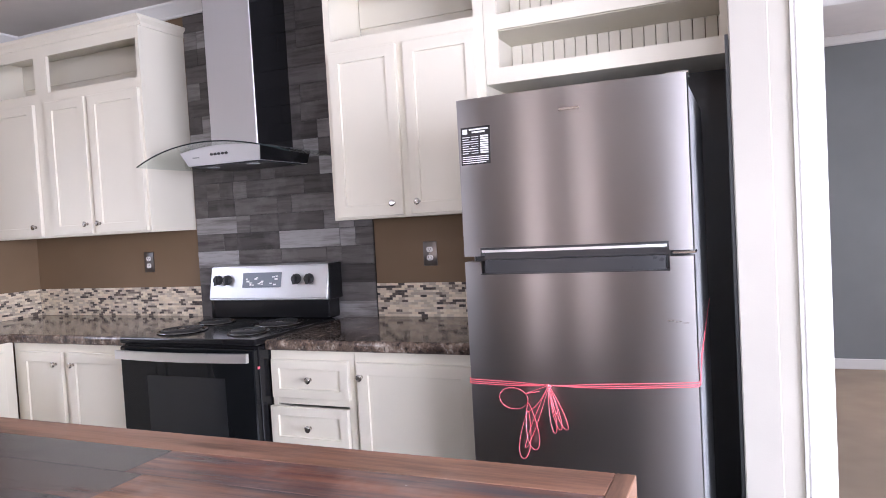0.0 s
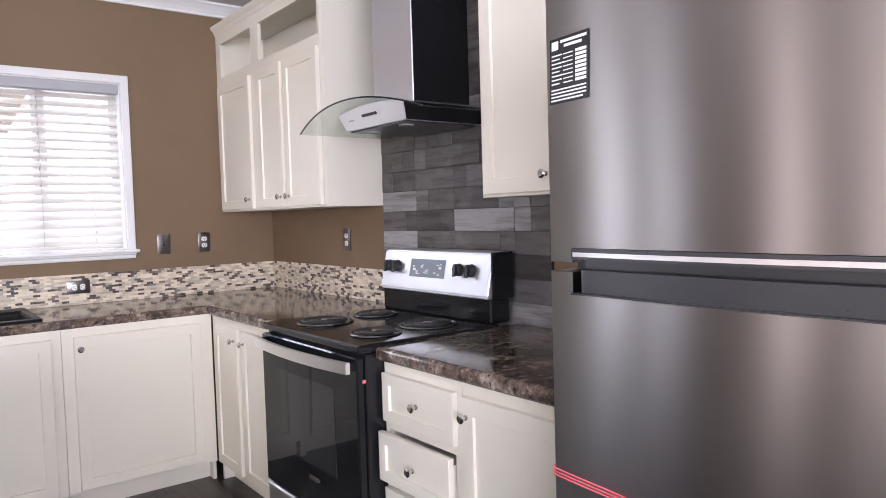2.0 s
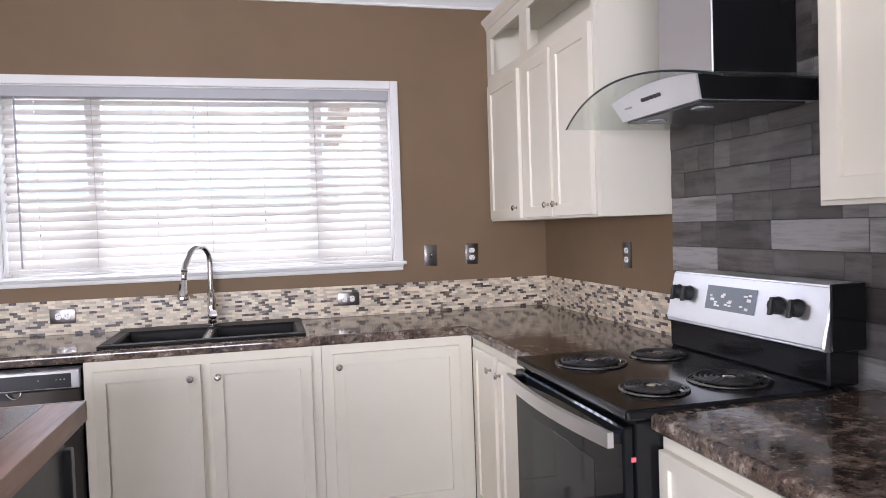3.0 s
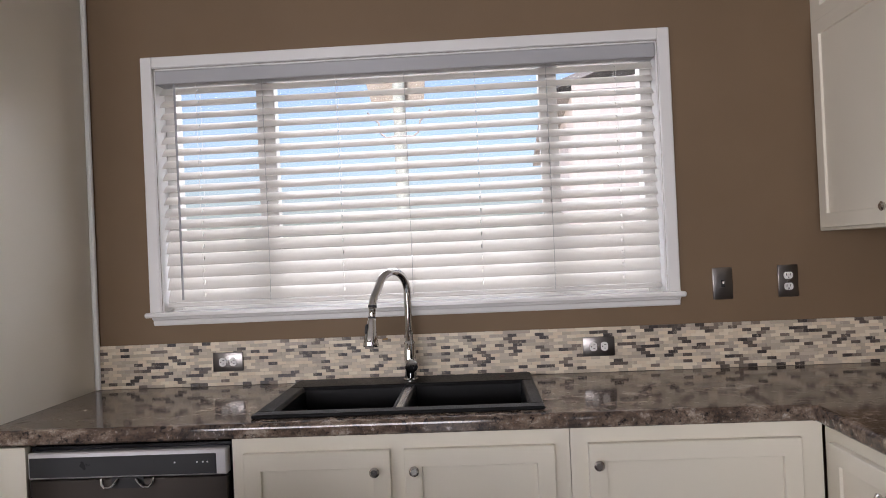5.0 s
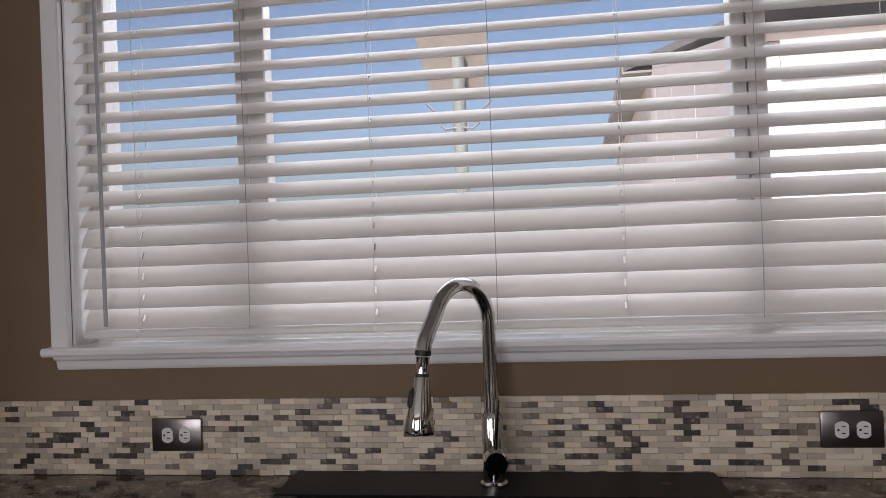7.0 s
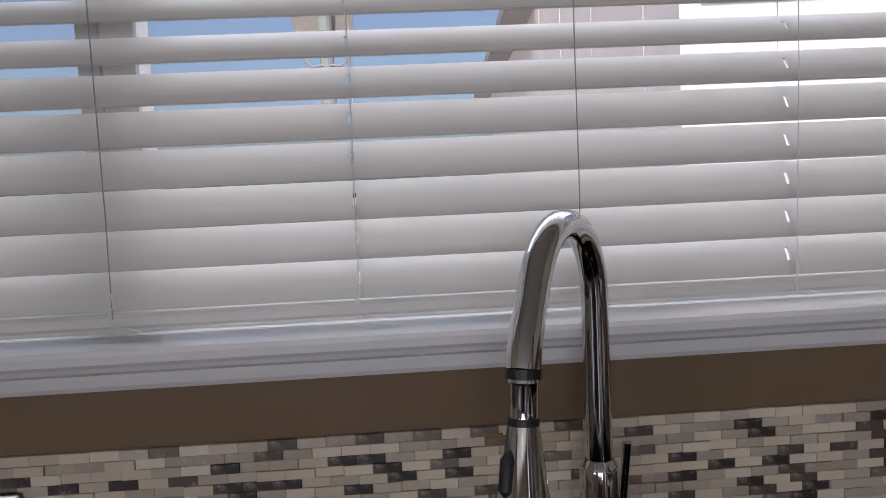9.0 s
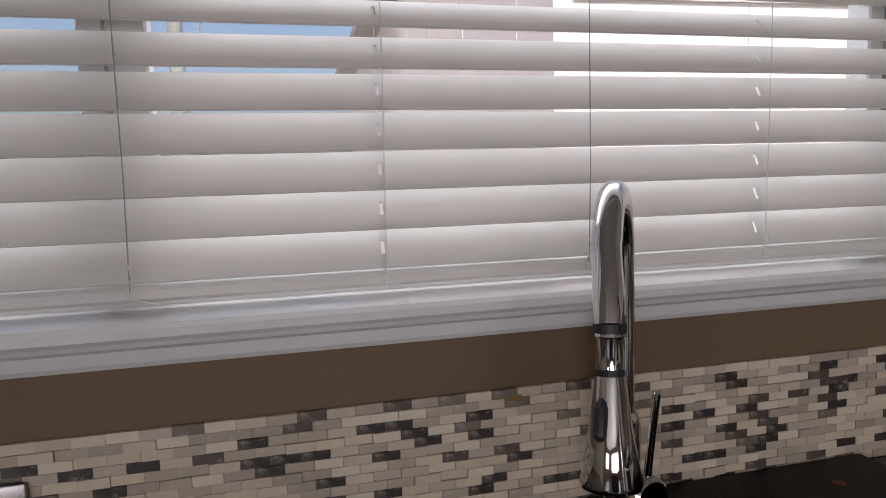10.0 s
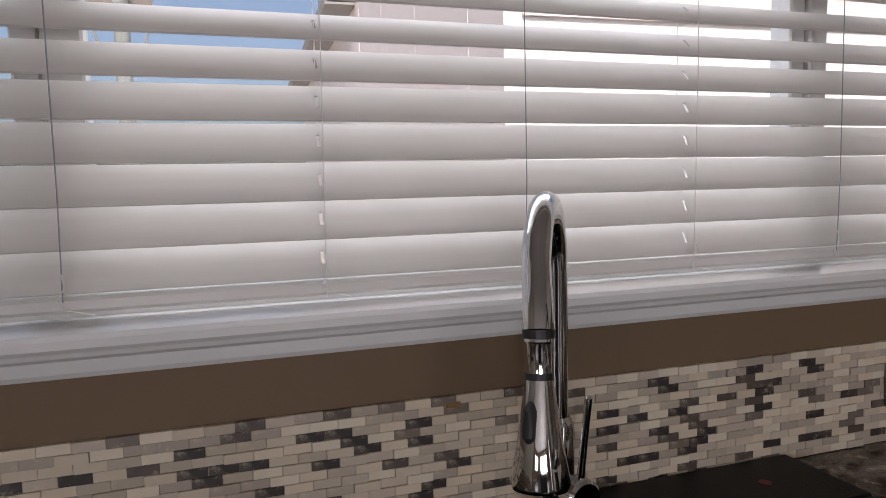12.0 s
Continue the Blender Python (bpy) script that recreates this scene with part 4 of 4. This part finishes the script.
for row in ((0, 0, 0.02, -0.145, 0.026, 0.02), (0, 0, 0.06, -0.128, 0.034, 0.03), (0, 0, 0.036, -0.135, 0.03, 0.014), (0.002, 0, 0.03, -0.1, 0.018, 0.024),
            (-0.072, -0.085, -0.088, -0.235, 0.05, 0.02), (-0.07, -0.06, -0.045, -0.2, 0.055, 0.028), (0, 0, -0.08, -0.2, 0.022, 0.016)):
    teardrop(*row)
pts = [hang(0, 0, 0.006)] + [hang(-0.117 + 0.047 * math.cos(k / 24 * math.tau + 0.5), -0.046 + 0.037 * math.sin(k / 24 * math.tau + 0.5), 0.012 + 0.01 * math.sin(k / 24 * math.tau)) for k in range(25)] + [hang(-0.03, -0.02, 0.008)]
part("loop", tube(bmesh.new(), pts, 0.0013, 6), PINK, ribbon)
pts = [hang(-0.07 * k / 8, -0.088 * k / 8 - 0.012 * math.sin(k / 8 * math.pi), 0.008) for k in range(9)]
part("tail", tube(bmesh.new(), pts, 0.0014, 6), PINK, ribbon)
part("knot", tube(bmesh.new(), [hang(-0.008, 0.002, 0.004), hang(0, 0, 0.01), hang(0.008, -0.003, 0.004)], [0.003, 0.006, 0.003], 10), PINK, ribbon, "", True)

# thin black boards added over the alcove's side and back to darken it
lining = thing("alcove_panel", (0.68, 2.3, 0.0), "black boards added at the side and back of the refrigerator alcove", "panel")
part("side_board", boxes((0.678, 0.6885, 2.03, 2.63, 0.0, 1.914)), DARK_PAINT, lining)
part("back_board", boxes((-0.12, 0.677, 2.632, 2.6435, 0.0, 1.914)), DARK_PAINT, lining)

# ---- sink, faucet, dishwasher ----
sink = thing("sink", (-3.1, 0.815, 0.9), "black composite double-bowl drop-in sink", "sink")
K0, K1, L0, L1 = -3.402, -2.822, 0.383, 1.247
B0, B1 = -3.25, -2.875
rim = boxes((K0, B0, L0, L1, 0.9155, 0.927), (B1, K1, L0, L1, 0.9155, 0.927), (B0, B1, L0, L0 + 0.055, 0.9155, 0.927), (B0, B1, L1 - 0.04, L1, 0.9155, 0.927), bev=0.004)
part("rim", rim, SINK, sink)
for a, b in ((L0 + 0.055, 0.795), (0.83, L1 - 0.04)):
    bm = bmesh.new()
    loops = []
    for inset, z in ((-0.006, 0.918), (0.0, 0.921), (0.004, 0.915), (0.012, 0.76), (0.03, 0.73), (0.06, 0.724)):
        loops.append([bm.verts.new(p) for p in ((B0 + inset, a + inset, z), (B1 - inset, a + inset, z), (B1 - inset, b - inset, z), (B0 + inset, b - inset, z))])
    for lo, hi in zip(loops, loops[1:]):
        for k in range(4):
            bm.faces.new((lo[k], lo[(k + 1) % 4], hi[(k + 1) % 4], hi[k]))
    bm.faces.new(loops[-1])
    bowl = part("bowl", bm, SINK, sink)
    part("drain", tube(bmesh.new(), [((B0 + B1) / 2, (a + b) / 2, 0.722), ((B0 + B1) / 2, (a + b) / 2, 0.725)], 0.05, 20), CHROME, bowl)
part("divider", box(bmesh.new(), B0, B1, 0.795, 0.83, 0.85, 0.918, bev=0.008, seg=2), DIVIDER, sink, "divider between the bowls, metallic grey for its window reflection")

FX, FYY = -3.315, 0.812
faucet = thing("faucet", (FX, FYY, 0.927), "polished chrome gooseneck pull-down kitchen faucet", "faucet")
part("base", tube(bmesh.new(), [(FX, FYY, 0.927), (FX, FYY, 0.933), (FX, FYY, 0.937), (FX, FYY, 1.06), (FX, FYY, 1.064), (FX, FYY, 1.07)], [0.027, 0.027, 0.0215, 0.021, 0.0195, 0.015], 24), CHROME, faucet, "", True)
way = Vector((0.82, -0.57, 0)).normalized()
R = 0.078
pts = [Vector((FX, FYY, 1.065)), Vector((FX, FYY, 1.15)), Vector((FX, FYY, 1.24))]
top = Vector((FX, FYY, 1.245))
for i in range(1, 15):
    a = math.pi * i / 16 * 1.0
    pts.append(top + way * (R - R * math.cos(a)) + Vector((0, 0, R * math.sin(a))))
end = pts[-1]
drop = Vector((-3.152, 0.708, 1.213)) - end
axis = (drop.normalized() + Vector((0, 0, -3.0))).normalized()
for t in (0.2, 0.4, 0.6, 0.8, 1.0):
    ease = t * t * (3 - 2 * t)
    pts.append(end + drop * ease + (drop.normalized() * (t * (1 - t) ** 2) - axis * (t * t * (1 - t))) * drop.length)
part("neck", tube(bmesh.new(), pts, 0.0142, 20), CHROME, faucet, "", True)
tip = pts[-1]
head_at = lambda d: tip + axis * d
part("upper_ring", tube(bmesh.new(), [head_at(-0.001), head_at(0.007)], 0.0147, 20), RUBBER, faucet)
part("connector", tube(bmesh.new(), [head_at(0.007), head_at(0.01), head_at(0.012), head_at(0.038)], [0.0125, 0.013, 0.0118, 0.0118], 20), CHROME, faucet, "", True)
part("lower_ring", tube(bmesh.new(), [head_at(0.038), head_at(0.044)], 0.0128, 20), RUBBER, faucet)
head = part("spray_head", tube(bmesh.new(), [head_at(0.044), head_at(0.05), head_at(0.1), head_at(0.135), head_at(0.14)], [0.0128, 0.0138, 0.0208, 0.0272, 0.0255], 26), CHROME, faucet, "tapered chrome spray head", True)
face = Vector((0.55, -0.83, 0)).normalized()
part("spray_button", tube(bmesh.new(), [head_at(0.062) + face * 0.0125, head_at(0.068) + face * 0.0165, head_at(0.09) + face * 0.0185, head_at(0.096) + face * 0.0155], [0.004, 0.0065, 0.0065, 0.004], 12), RUBBER, head, "black spray button", True)
side = Vector((0.96, 0.16, 0)).normalized()
c = Vector((FX, FYY, 0.985))
part("valve", tube(bmesh.new(), [c, c + side * 0.03, c + side * 0.032, c + side * 0.05, c + side * 0.054], [0.019, 0.019, 0.0235, 0.0235, 0.02], 22), CHROME, faucet, "", True)
lv = c + side * 0.043 + Vector((0, 0, 0.018))
part("lever", tube(bmesh.new(), [lv, lv + Vector((0.003, 0.004, 0.05)), lv + Vector((0.006, 0.008, 0.1)), lv + Vector((0.006, 0.008, 0.102))], [0.0045, 0.0042, 0.0045, 0.003], 12), CHROME, faucet, "slim chrome lever", True)

dw = thing("dishwasher", (-3.05, 0.035, 0.0), "stainless dishwasher with a dark control strip", "dishwasher")
D = facing_east(-2.765)
part("body", boxes((-0.262, 0.336, -0.56, -0.03, 0.02, 0.862), to=D), BLACK, dw)
part("door", box(bmesh.new(), -0.256, 0.33, -0.03, 0.0, 0.12, 0.772, to=D, bev=0.004), DW_STEEL, dw, "stainless door")
panel = part("control_strip", box(bmesh.new(), -0.256, 0.33, -0.03, 0.004, 0.776, 0.852, to=D, bev=0.004), SATIN, dw)
part("touch_panel", box(bmesh.new(), -0.25, 0.3, 0.003, 0.006, 0.781, 0.838, to=D, bev=0.001), FRIDGE_DARK, panel)
for u in (0.18, 0.245, 0.262, 0.275):
    part("button_light", tube(bmesh.new(), [D(u, 0.006, 0.815), D(u, 0.0075, 0.815)], 0.0025, 8), PRINT_GLINT, panel)
part("latch_pocket", boxes((-0.01, 0.085, -0.001, 0.0015, 0.744, 0.775), to=D), RUBBER, dw, "dark latch pocket")
for k, u in ((1, -0.04), (-1, 0.115)):
    rim = [D(u, 0.004, 0.774), D(u + k * 0.003, 0.008, 0.758), D(u + k * 0.012, 0.01, 0.749), D(u + k * 0.028, 0.01, 0.749), D(u + k * 0.038, 0.01, 0.756), D(u + k * 0.052, 0.008, 0.772)]
    part("latch_handle", tube(bmesh.new(), rim, 0.0035, 8), CHROME, dw, "bright chrome latch loop", True)
part("kick", boxes((-0.256, 0.33, -0.08, -0.06, 0.0, 0.12), to=D), RUBBER, dw)
filler = thing("filler_panel", (-2.8, -0.33, 0.0), "cream filler panel beside the dishwasher", "filler")
part("board", boxes((-0.404, -0.264, -0.02, 0.0, 0.0, 0.868), to=D), CREAM, filler)


# ---- outlets and switch ----
def outlet(name, label, category, toggle=False):
    ob = thing(name, (0, 0, 0), label, category, "wall plates")
    part("plate", box(bmesh.new(), -0.036, 0.036, -0.007, 0.0, -0.058, 0.058, bev=0.003, seg=2), PLATE, ob, "brushed nickel cover plate", True)
    if toggle:
        part("toggle_slot", boxes((-0.006, 0.006, -0.0085, -0.006, -0.013, 0.013)), RUBBER, ob)
        part("toggle", boxes((-0.004, 0.004, -0.019, -0.008, -0.002, 0.008), bev=0.001), NICKEL, ob)
        return ob
    for z in (-0.02, 0.02):
        bm = bmesh.new()
        prism(bm, [(0.0165 * math.cos(k * math.tau / 20), max(-0.0125, min(0.0125, 0.0165 * math.sin(k * math.tau / 20)))) for k in range(20)], -0.0095, -0.006, lambda p, q, r: (p, r, z + q))
        sock = part("socket", bm, WHITE_PLASTIC, ob, "white receptacle")
        part("slots", boxes((-0.0075, -0.0055, -0.0102, -0.0094, z - 0.001, z + 0.007), (0.0055, 0.0075, -0.0102, -0.0094, z - 0.001, z + 0.006), (-0.002, 0.002, -0.0102, -0.0094, z - 0.009, z - 0.005)), RUBBER, sock)
    part("screw", tube(bmesh.new(), [(0, -0.006, 0), (0, -0.0085, 0)], 0.003, 10), NICKEL, ob)
    return ob


plate = outlet("wall_outlet", "white duplex outlet with brushed nickel plate on the tan wall", "outlet")
plate.matrix_basis = pose(-2.466, YN - 0.0005, 1.228)
copy_thing(plate, pose(-0.672, YN - 0.0005, 1.22))
copy_thing(plate, pose(XW + 0.0005, 2.198, 1.224, 0, 0, 90))
for y, z in ((0.114, 1.006), (1.502, 1.012)):
    o = copy_thing(plate, pose(XW + 0.0095, y, z, 0, 0, 90) @ pose(0, 0, 0, 0, 90, 0))
    o["label"] = "sideways white duplex outlet with nickel plate in the mosaic backsplash"
sw = outlet("light_switch", "toggle switch with brushed nickel plate on the tan wall", "light switch", True)
sw.matrix_basis = pose(XW + 0.0005, 1.963, 1.224, 0, 0, 90)

# ---- island ----
island = thing("island", (-0.5, 0.1, 0.0), "kitchen island with black base and reclaimed wood plank top", "kitchen island")
I0, I1, J0, J1, IT = -1.54, 0.56, -0.36, 0.645, 0.98
part("base", boxes((I0 + 0.13, I1 - 0.14, J0 + 0.2, J1 - 0.02, 0.09, 0.928), (I0 + 0.18, I1 - 0.18, J0 + 0.25, J1 - 0.18, 0.0, 0.09)), DARK_PAINT, island, "black painted base cabinet")
part("base_board", boxes((I0 + 0.12, I0 + 0.15, J0 + 0.18, J1 - 0.002, 0.06, 0.9), bev=0.003), DARK_PAINT, island)
part("underlay", boxes((I0 + 0.005, I1 - 0.005, J0 + 0.005, J1 - 0.005, 0.93, 0.962)), RECLAIMED, island)

# ---- outside ----
ground = structure("ground", boxes((-600, 600, -600, 600, -0.75, -0.6)), GROUND, "pale dry ground", "ground")
house = thing("neighbour_house", (0, 0, 0), "pale sided house with grey eaves and sunlit end wall", "house")
# built with its near wall corner at the origin, running towards -x
HE, HL, OV = 4.5, -19.0, 0.5
part("side_wall", prism(bmesh.new(), [(0, -0.6), (HL, -0.6), (HL, HE), (-7.2, HE), (0, 2.9)], 0.0, 0.15, lambda p, q, r: (p, r, q)), SIDING, house, "pinkish vertical siding in shade")
part("end_wall", boxes((-0.15, 0.0, 0.151, 6.5, -0.6, 2.62)), WHITE, house, "white sunlit end wall")
part("end_band", boxes((-0.16, 0.03, 0.151, 6.5, 2.62, 2.9)), SIDING, house)
part("roof", prism(bmesh.new(), [(-OV, HE), (3.2, HE + 1.3), (6.9, HE), (6.9, HE + 0.14), (3.2, HE + 1.44), (-OV, HE + 0.14)], HL, -7.2, lambda p, q, r: (r, p, q)), ROOF, house)
part("low_roof", prism(bmesh.new(), [(0.02, 2.9), (-7.18, HE), (-7.18, HE + 0.1), (0.1, 3.0)], 0.0, 6.5, lambda p, q, r: (p, r, q)), SIDING, house)
part("soffit", boxes((HL, -7.2, -OV, 0.0, HE - 0.04, HE - 0.001)), SOFFIT, house)
part("fascia", boxes((HL, -7.2, -OV - 0.025, -OV, HE - 0.05, HE + 0.16)), SOFFIT, house)
for i in range(9):
    x = -0.9 - i * 2.0
    part("batten", boxes((x, x + 0.02, -0.006, 0.0, -0.5, (2.85 - x * 0.2222 if x > -7.2 else HE) - 0.06)), SIDING, house)
house.matrix_basis = pose(-7.6, 2.66, 0, 0, 0, -3.4)
PX, PY = -33.0, -2.2
pole = thing("solar_lamp_post", (PX, PY, -0.6), "weathered pale post carrying a tilted panel and curved bracket arms", "utility pole")
part("post", tube(bmesh.new(), [(PX, PY, -0.6), (PX, PY, 10.4)], [0.34, 0.28], 14), POLE, pole)
part("solar_panel", prism(bmesh.new(), [(-1.3, 8.4), (1.1, 8.4), (1.35, 11.3), (-2.0, 11.3)], 0.35, 0.5, lambda p, q, r: (PX - r - 0.1, PY + p, q)), PANEL_BACK, pole)
part("panel_rim", prism(bmesh.new(), [(-1.34, 8.34), (1.14, 8.34), (1.15, 8.46), (-1.36, 8.46)], 0.34, 0.52, lambda p, q, r: (PX - r - 0.1, PY + p, q)), FRIDGE_SIDE, pole)
for k in (-1, 1):
    arm = [(PX + 0.2, PY, 6.9), (PX + 0.3, PY + k * 0.6, 6.8), (PX + 0.3, PY + k * 0.85, 7.0), (PX + 0.3, PY + k * 0.95, 7.5), (PX + 0.3, PY + k * 1.45, 8.0)]
    part("bracket_arm", tube(bmesh.new(), arm, 0.05, 8), SOFFIT, pole)

# ---- pieces: island planks, wall planks, mosaic ----
random.seed(11)
cube_cache = {}


def piece(name, parent, mat, x0, x1, y0, y1, z0, z1, bev=0.0015, to=None):
    """A bevelled block as an object of its own; alike sizes share one mesh."""
    base = ORIGIN.get(parent, Vector((0, 0, 0)))
    size = (round(x1 - x0, 4), round(y1 - y0, 4), round(z1 - z0, 4), mat.name)
    if size not in cube_cache:
        bm = box(bmesh.new(), -size[0] / 2, size[0] / 2, -size[1] / 2, size[1] / 2, -size[2] / 2, size[2] / 2, bev=bev)
        bmesh.ops.recalc_face_normals(bm, faces=bm.faces)
        me = bpy.data.meshes.new(name)
        bm.to_mesh(me)
        bm.free()
        me.materials.append(mat)
        cube_cache[size] = me
    ob = new(name, cube_cache[size])
    ob.parent = parent
    ob.location = Vector(((x0 + x1) / 2, (y0 + y1) / 2, (z0 + z1) / 2)) - base
    return ob


EDGE = 0.03
piece("edge_board", island, RECLAIMED_Y, I1 - EDGE, I1, J0, J1, 0.93, IT)
piece("edge_board", island, RECLAIMED_Y, I0, I0 + 0.012, J0, J1, 0.93, IT)
piece("edge_board", island, RECLAIMED_EDGE, I0 + 0.012, I1 - EDGE, J1 - 0.09, J1, 0.93, IT)
piece("edge_board", island, RECLAIMED_EDGE, I0 + 0.012, I1 - EDGE, J0, J0 + EDGE, 0.93, IT)
y = J0 + EDGE
rows_y = 8
wy = (J1 - J0 - EDGE - 0.09) / rows_y
for r in range(rows_y):
    cuts = [I0 + 0.012, I0 + EDGE + random.uniform(0.35, 0.9)]
    cuts += [cuts[1] + random.uniform(0.5, 0.75), I1 - EDGE]
    for a, b in zip(cuts, cuts[1:]):
        piece("plank", island, RECLAIMED, a + 0.0002, b - 0.0002, y + 0.0002, y + wy - 0.0002, 0.9625, IT - 0.0005 + random.uniform(-0.0004, 0.0004), 0.0005)
    y += wy

panel_wall = thing("plank_backsplash", (-1.53, YN, 0.9), "grey weathered wood-look plank panel behind the range", "backsplash")
part("backing", boxes((-2.088, -0.972, YN - 0.006, YN - 0.0005, 0.5, CEIL - 0.076)), RUBBER, panel_wall)
z, hrow = 0.72, 0.0925
while z < CEIL - 0.08:
    zt = min(z + hrow, CEIL - 0.077)
    x = -2.088
    while x < -0.975:
        w = random.choice((0.09, 0.09, 0.185, 0.28, 0.28, 0.37))
        xe = x + w if x + w < -1.03 else -0.972
        piece("plank", panel_wall, GREY_WOOD, x + 0.0007, xe - 0.0007, YN - 0.013 - random.choice((0, 0, 0.002)), YN - 0.006, z + 0.0007, zt - 0.0007, 0.001)
        x = xe
    z += hrow

splash = thing("mosaic_backsplash", (XW, 1.1, 0.915), "strip of cream, grey and dark stone mosaic tiles", "backsplash")
for g in ((XW, XW + 0.0045, -0.404, YN, 0.9155, 1.079), (XW + 0.0045, -2.09, YN - 0.0045, YN, 0.9155, 1.079), (-0.97, 0.1, YN - 0.0045, YN, 0.9155, 1.079)):
    part("grout", boxes(g), GROUT, splash)
ROW, TW = 0.0118, 0.0335
joined = bmesh.new()
count = 0
for r in range(14):
    z0 = 0.9162 + r * ROW
    off = 0.5 * (r % 2) * TW + random.uniform(-0.0012, 0.0012)
    y = -0.404 + off - TW
    while y < YN - 0.008:
        a, b = max(y, -0.403) + 0.00015, min(y + TW, YN - 0.009) - random.choice((0.00015, 0.00015, 0.0006))
        if b - a > 0.004:
            d = random.choice((0.0068, 0.0076, 0.0082, 0.0095))
            lift = random.uniform(-0.0003, 0.0003)
            if 0.38 <= y <= 1.1 and count < 300 and b - a > TW - 0.0015:
                piece("tile", splash, MOSAIC, XW + 0.002, XW + d, a, b, z0 + 0.0002 + lift, z0 + ROW - 0.0002 + lift, 0.0004)
                count += 1
            else:
                box(joined, XW + 0.002, XW + d, a, b, z0 + 0.0002 + lift, z0 + ROW - 0.0002 + lift)
        y += TW
    for x0, x1 in ((XW + 0.009, -2.092), (-0.97, 0.1)):
        x = x0 - off
        while x < x1:
            a, b = max(x, x0) + 0.0004, min(x + TW, x1) - 0.0004
            if b - a > 0.004:
                box(joined, a, b, YN - random.choice((0.0075, 0.008, 0.009)), YN - 0.002, z0 + 0.0002, z0 + ROW - 0.0002)
            x += TW
tagged(part("tiles", joined, MOSAIC_REST, splash), kind="stuff")
piece("chipped_tile", splash, GOLD, XW + 0.002, XW + 0.0095, 0.703, 0.722, 1.066, 1.0725, 0.0006)

dot = thing("sink_label", (-3.33, 1.14, 0.927), "small dull red maker's label on the sink ledge", "label")
part("disc", tube(bmesh.new(), [(-3.33, 1.14, 0.9272), (-3.33, 1.14, 0.9278)], 0.009, 16), plain("dull_red_print", (0.16, 0.02, 0.018), 0.5), dot)

# floor boards
y, row = YS, 0
while y < YN - 0.01:
    yt = min(y + 0.19, YN)
    x = XW - random.uniform(0.1, 1.1)
    end = XE if yt <= 2.3 else 0.9
    while x < end:
        a, b = max(x, XW), min(x + 1.22, end)
        if b - a > 0.02:
            piece("board", floor, FLOOR_X, a + 0.0006, b - 0.0006, y + 0.0006, yt - 0.0006, -0.009, 0.0, 0.0008)
        x += 1.22
    y += 0.19

for k in range(3):
    part("scuff", boxes((0.53 - 0.03 + k * 0.02, 0.53 - 0.012 + k * 0.02, 0.0003, 0.0009, 1.042 - k * 0.004, 1.042 + 0.0018 - k * 0.004), to=door_face), NICKEL, lower, "small pale scuff")
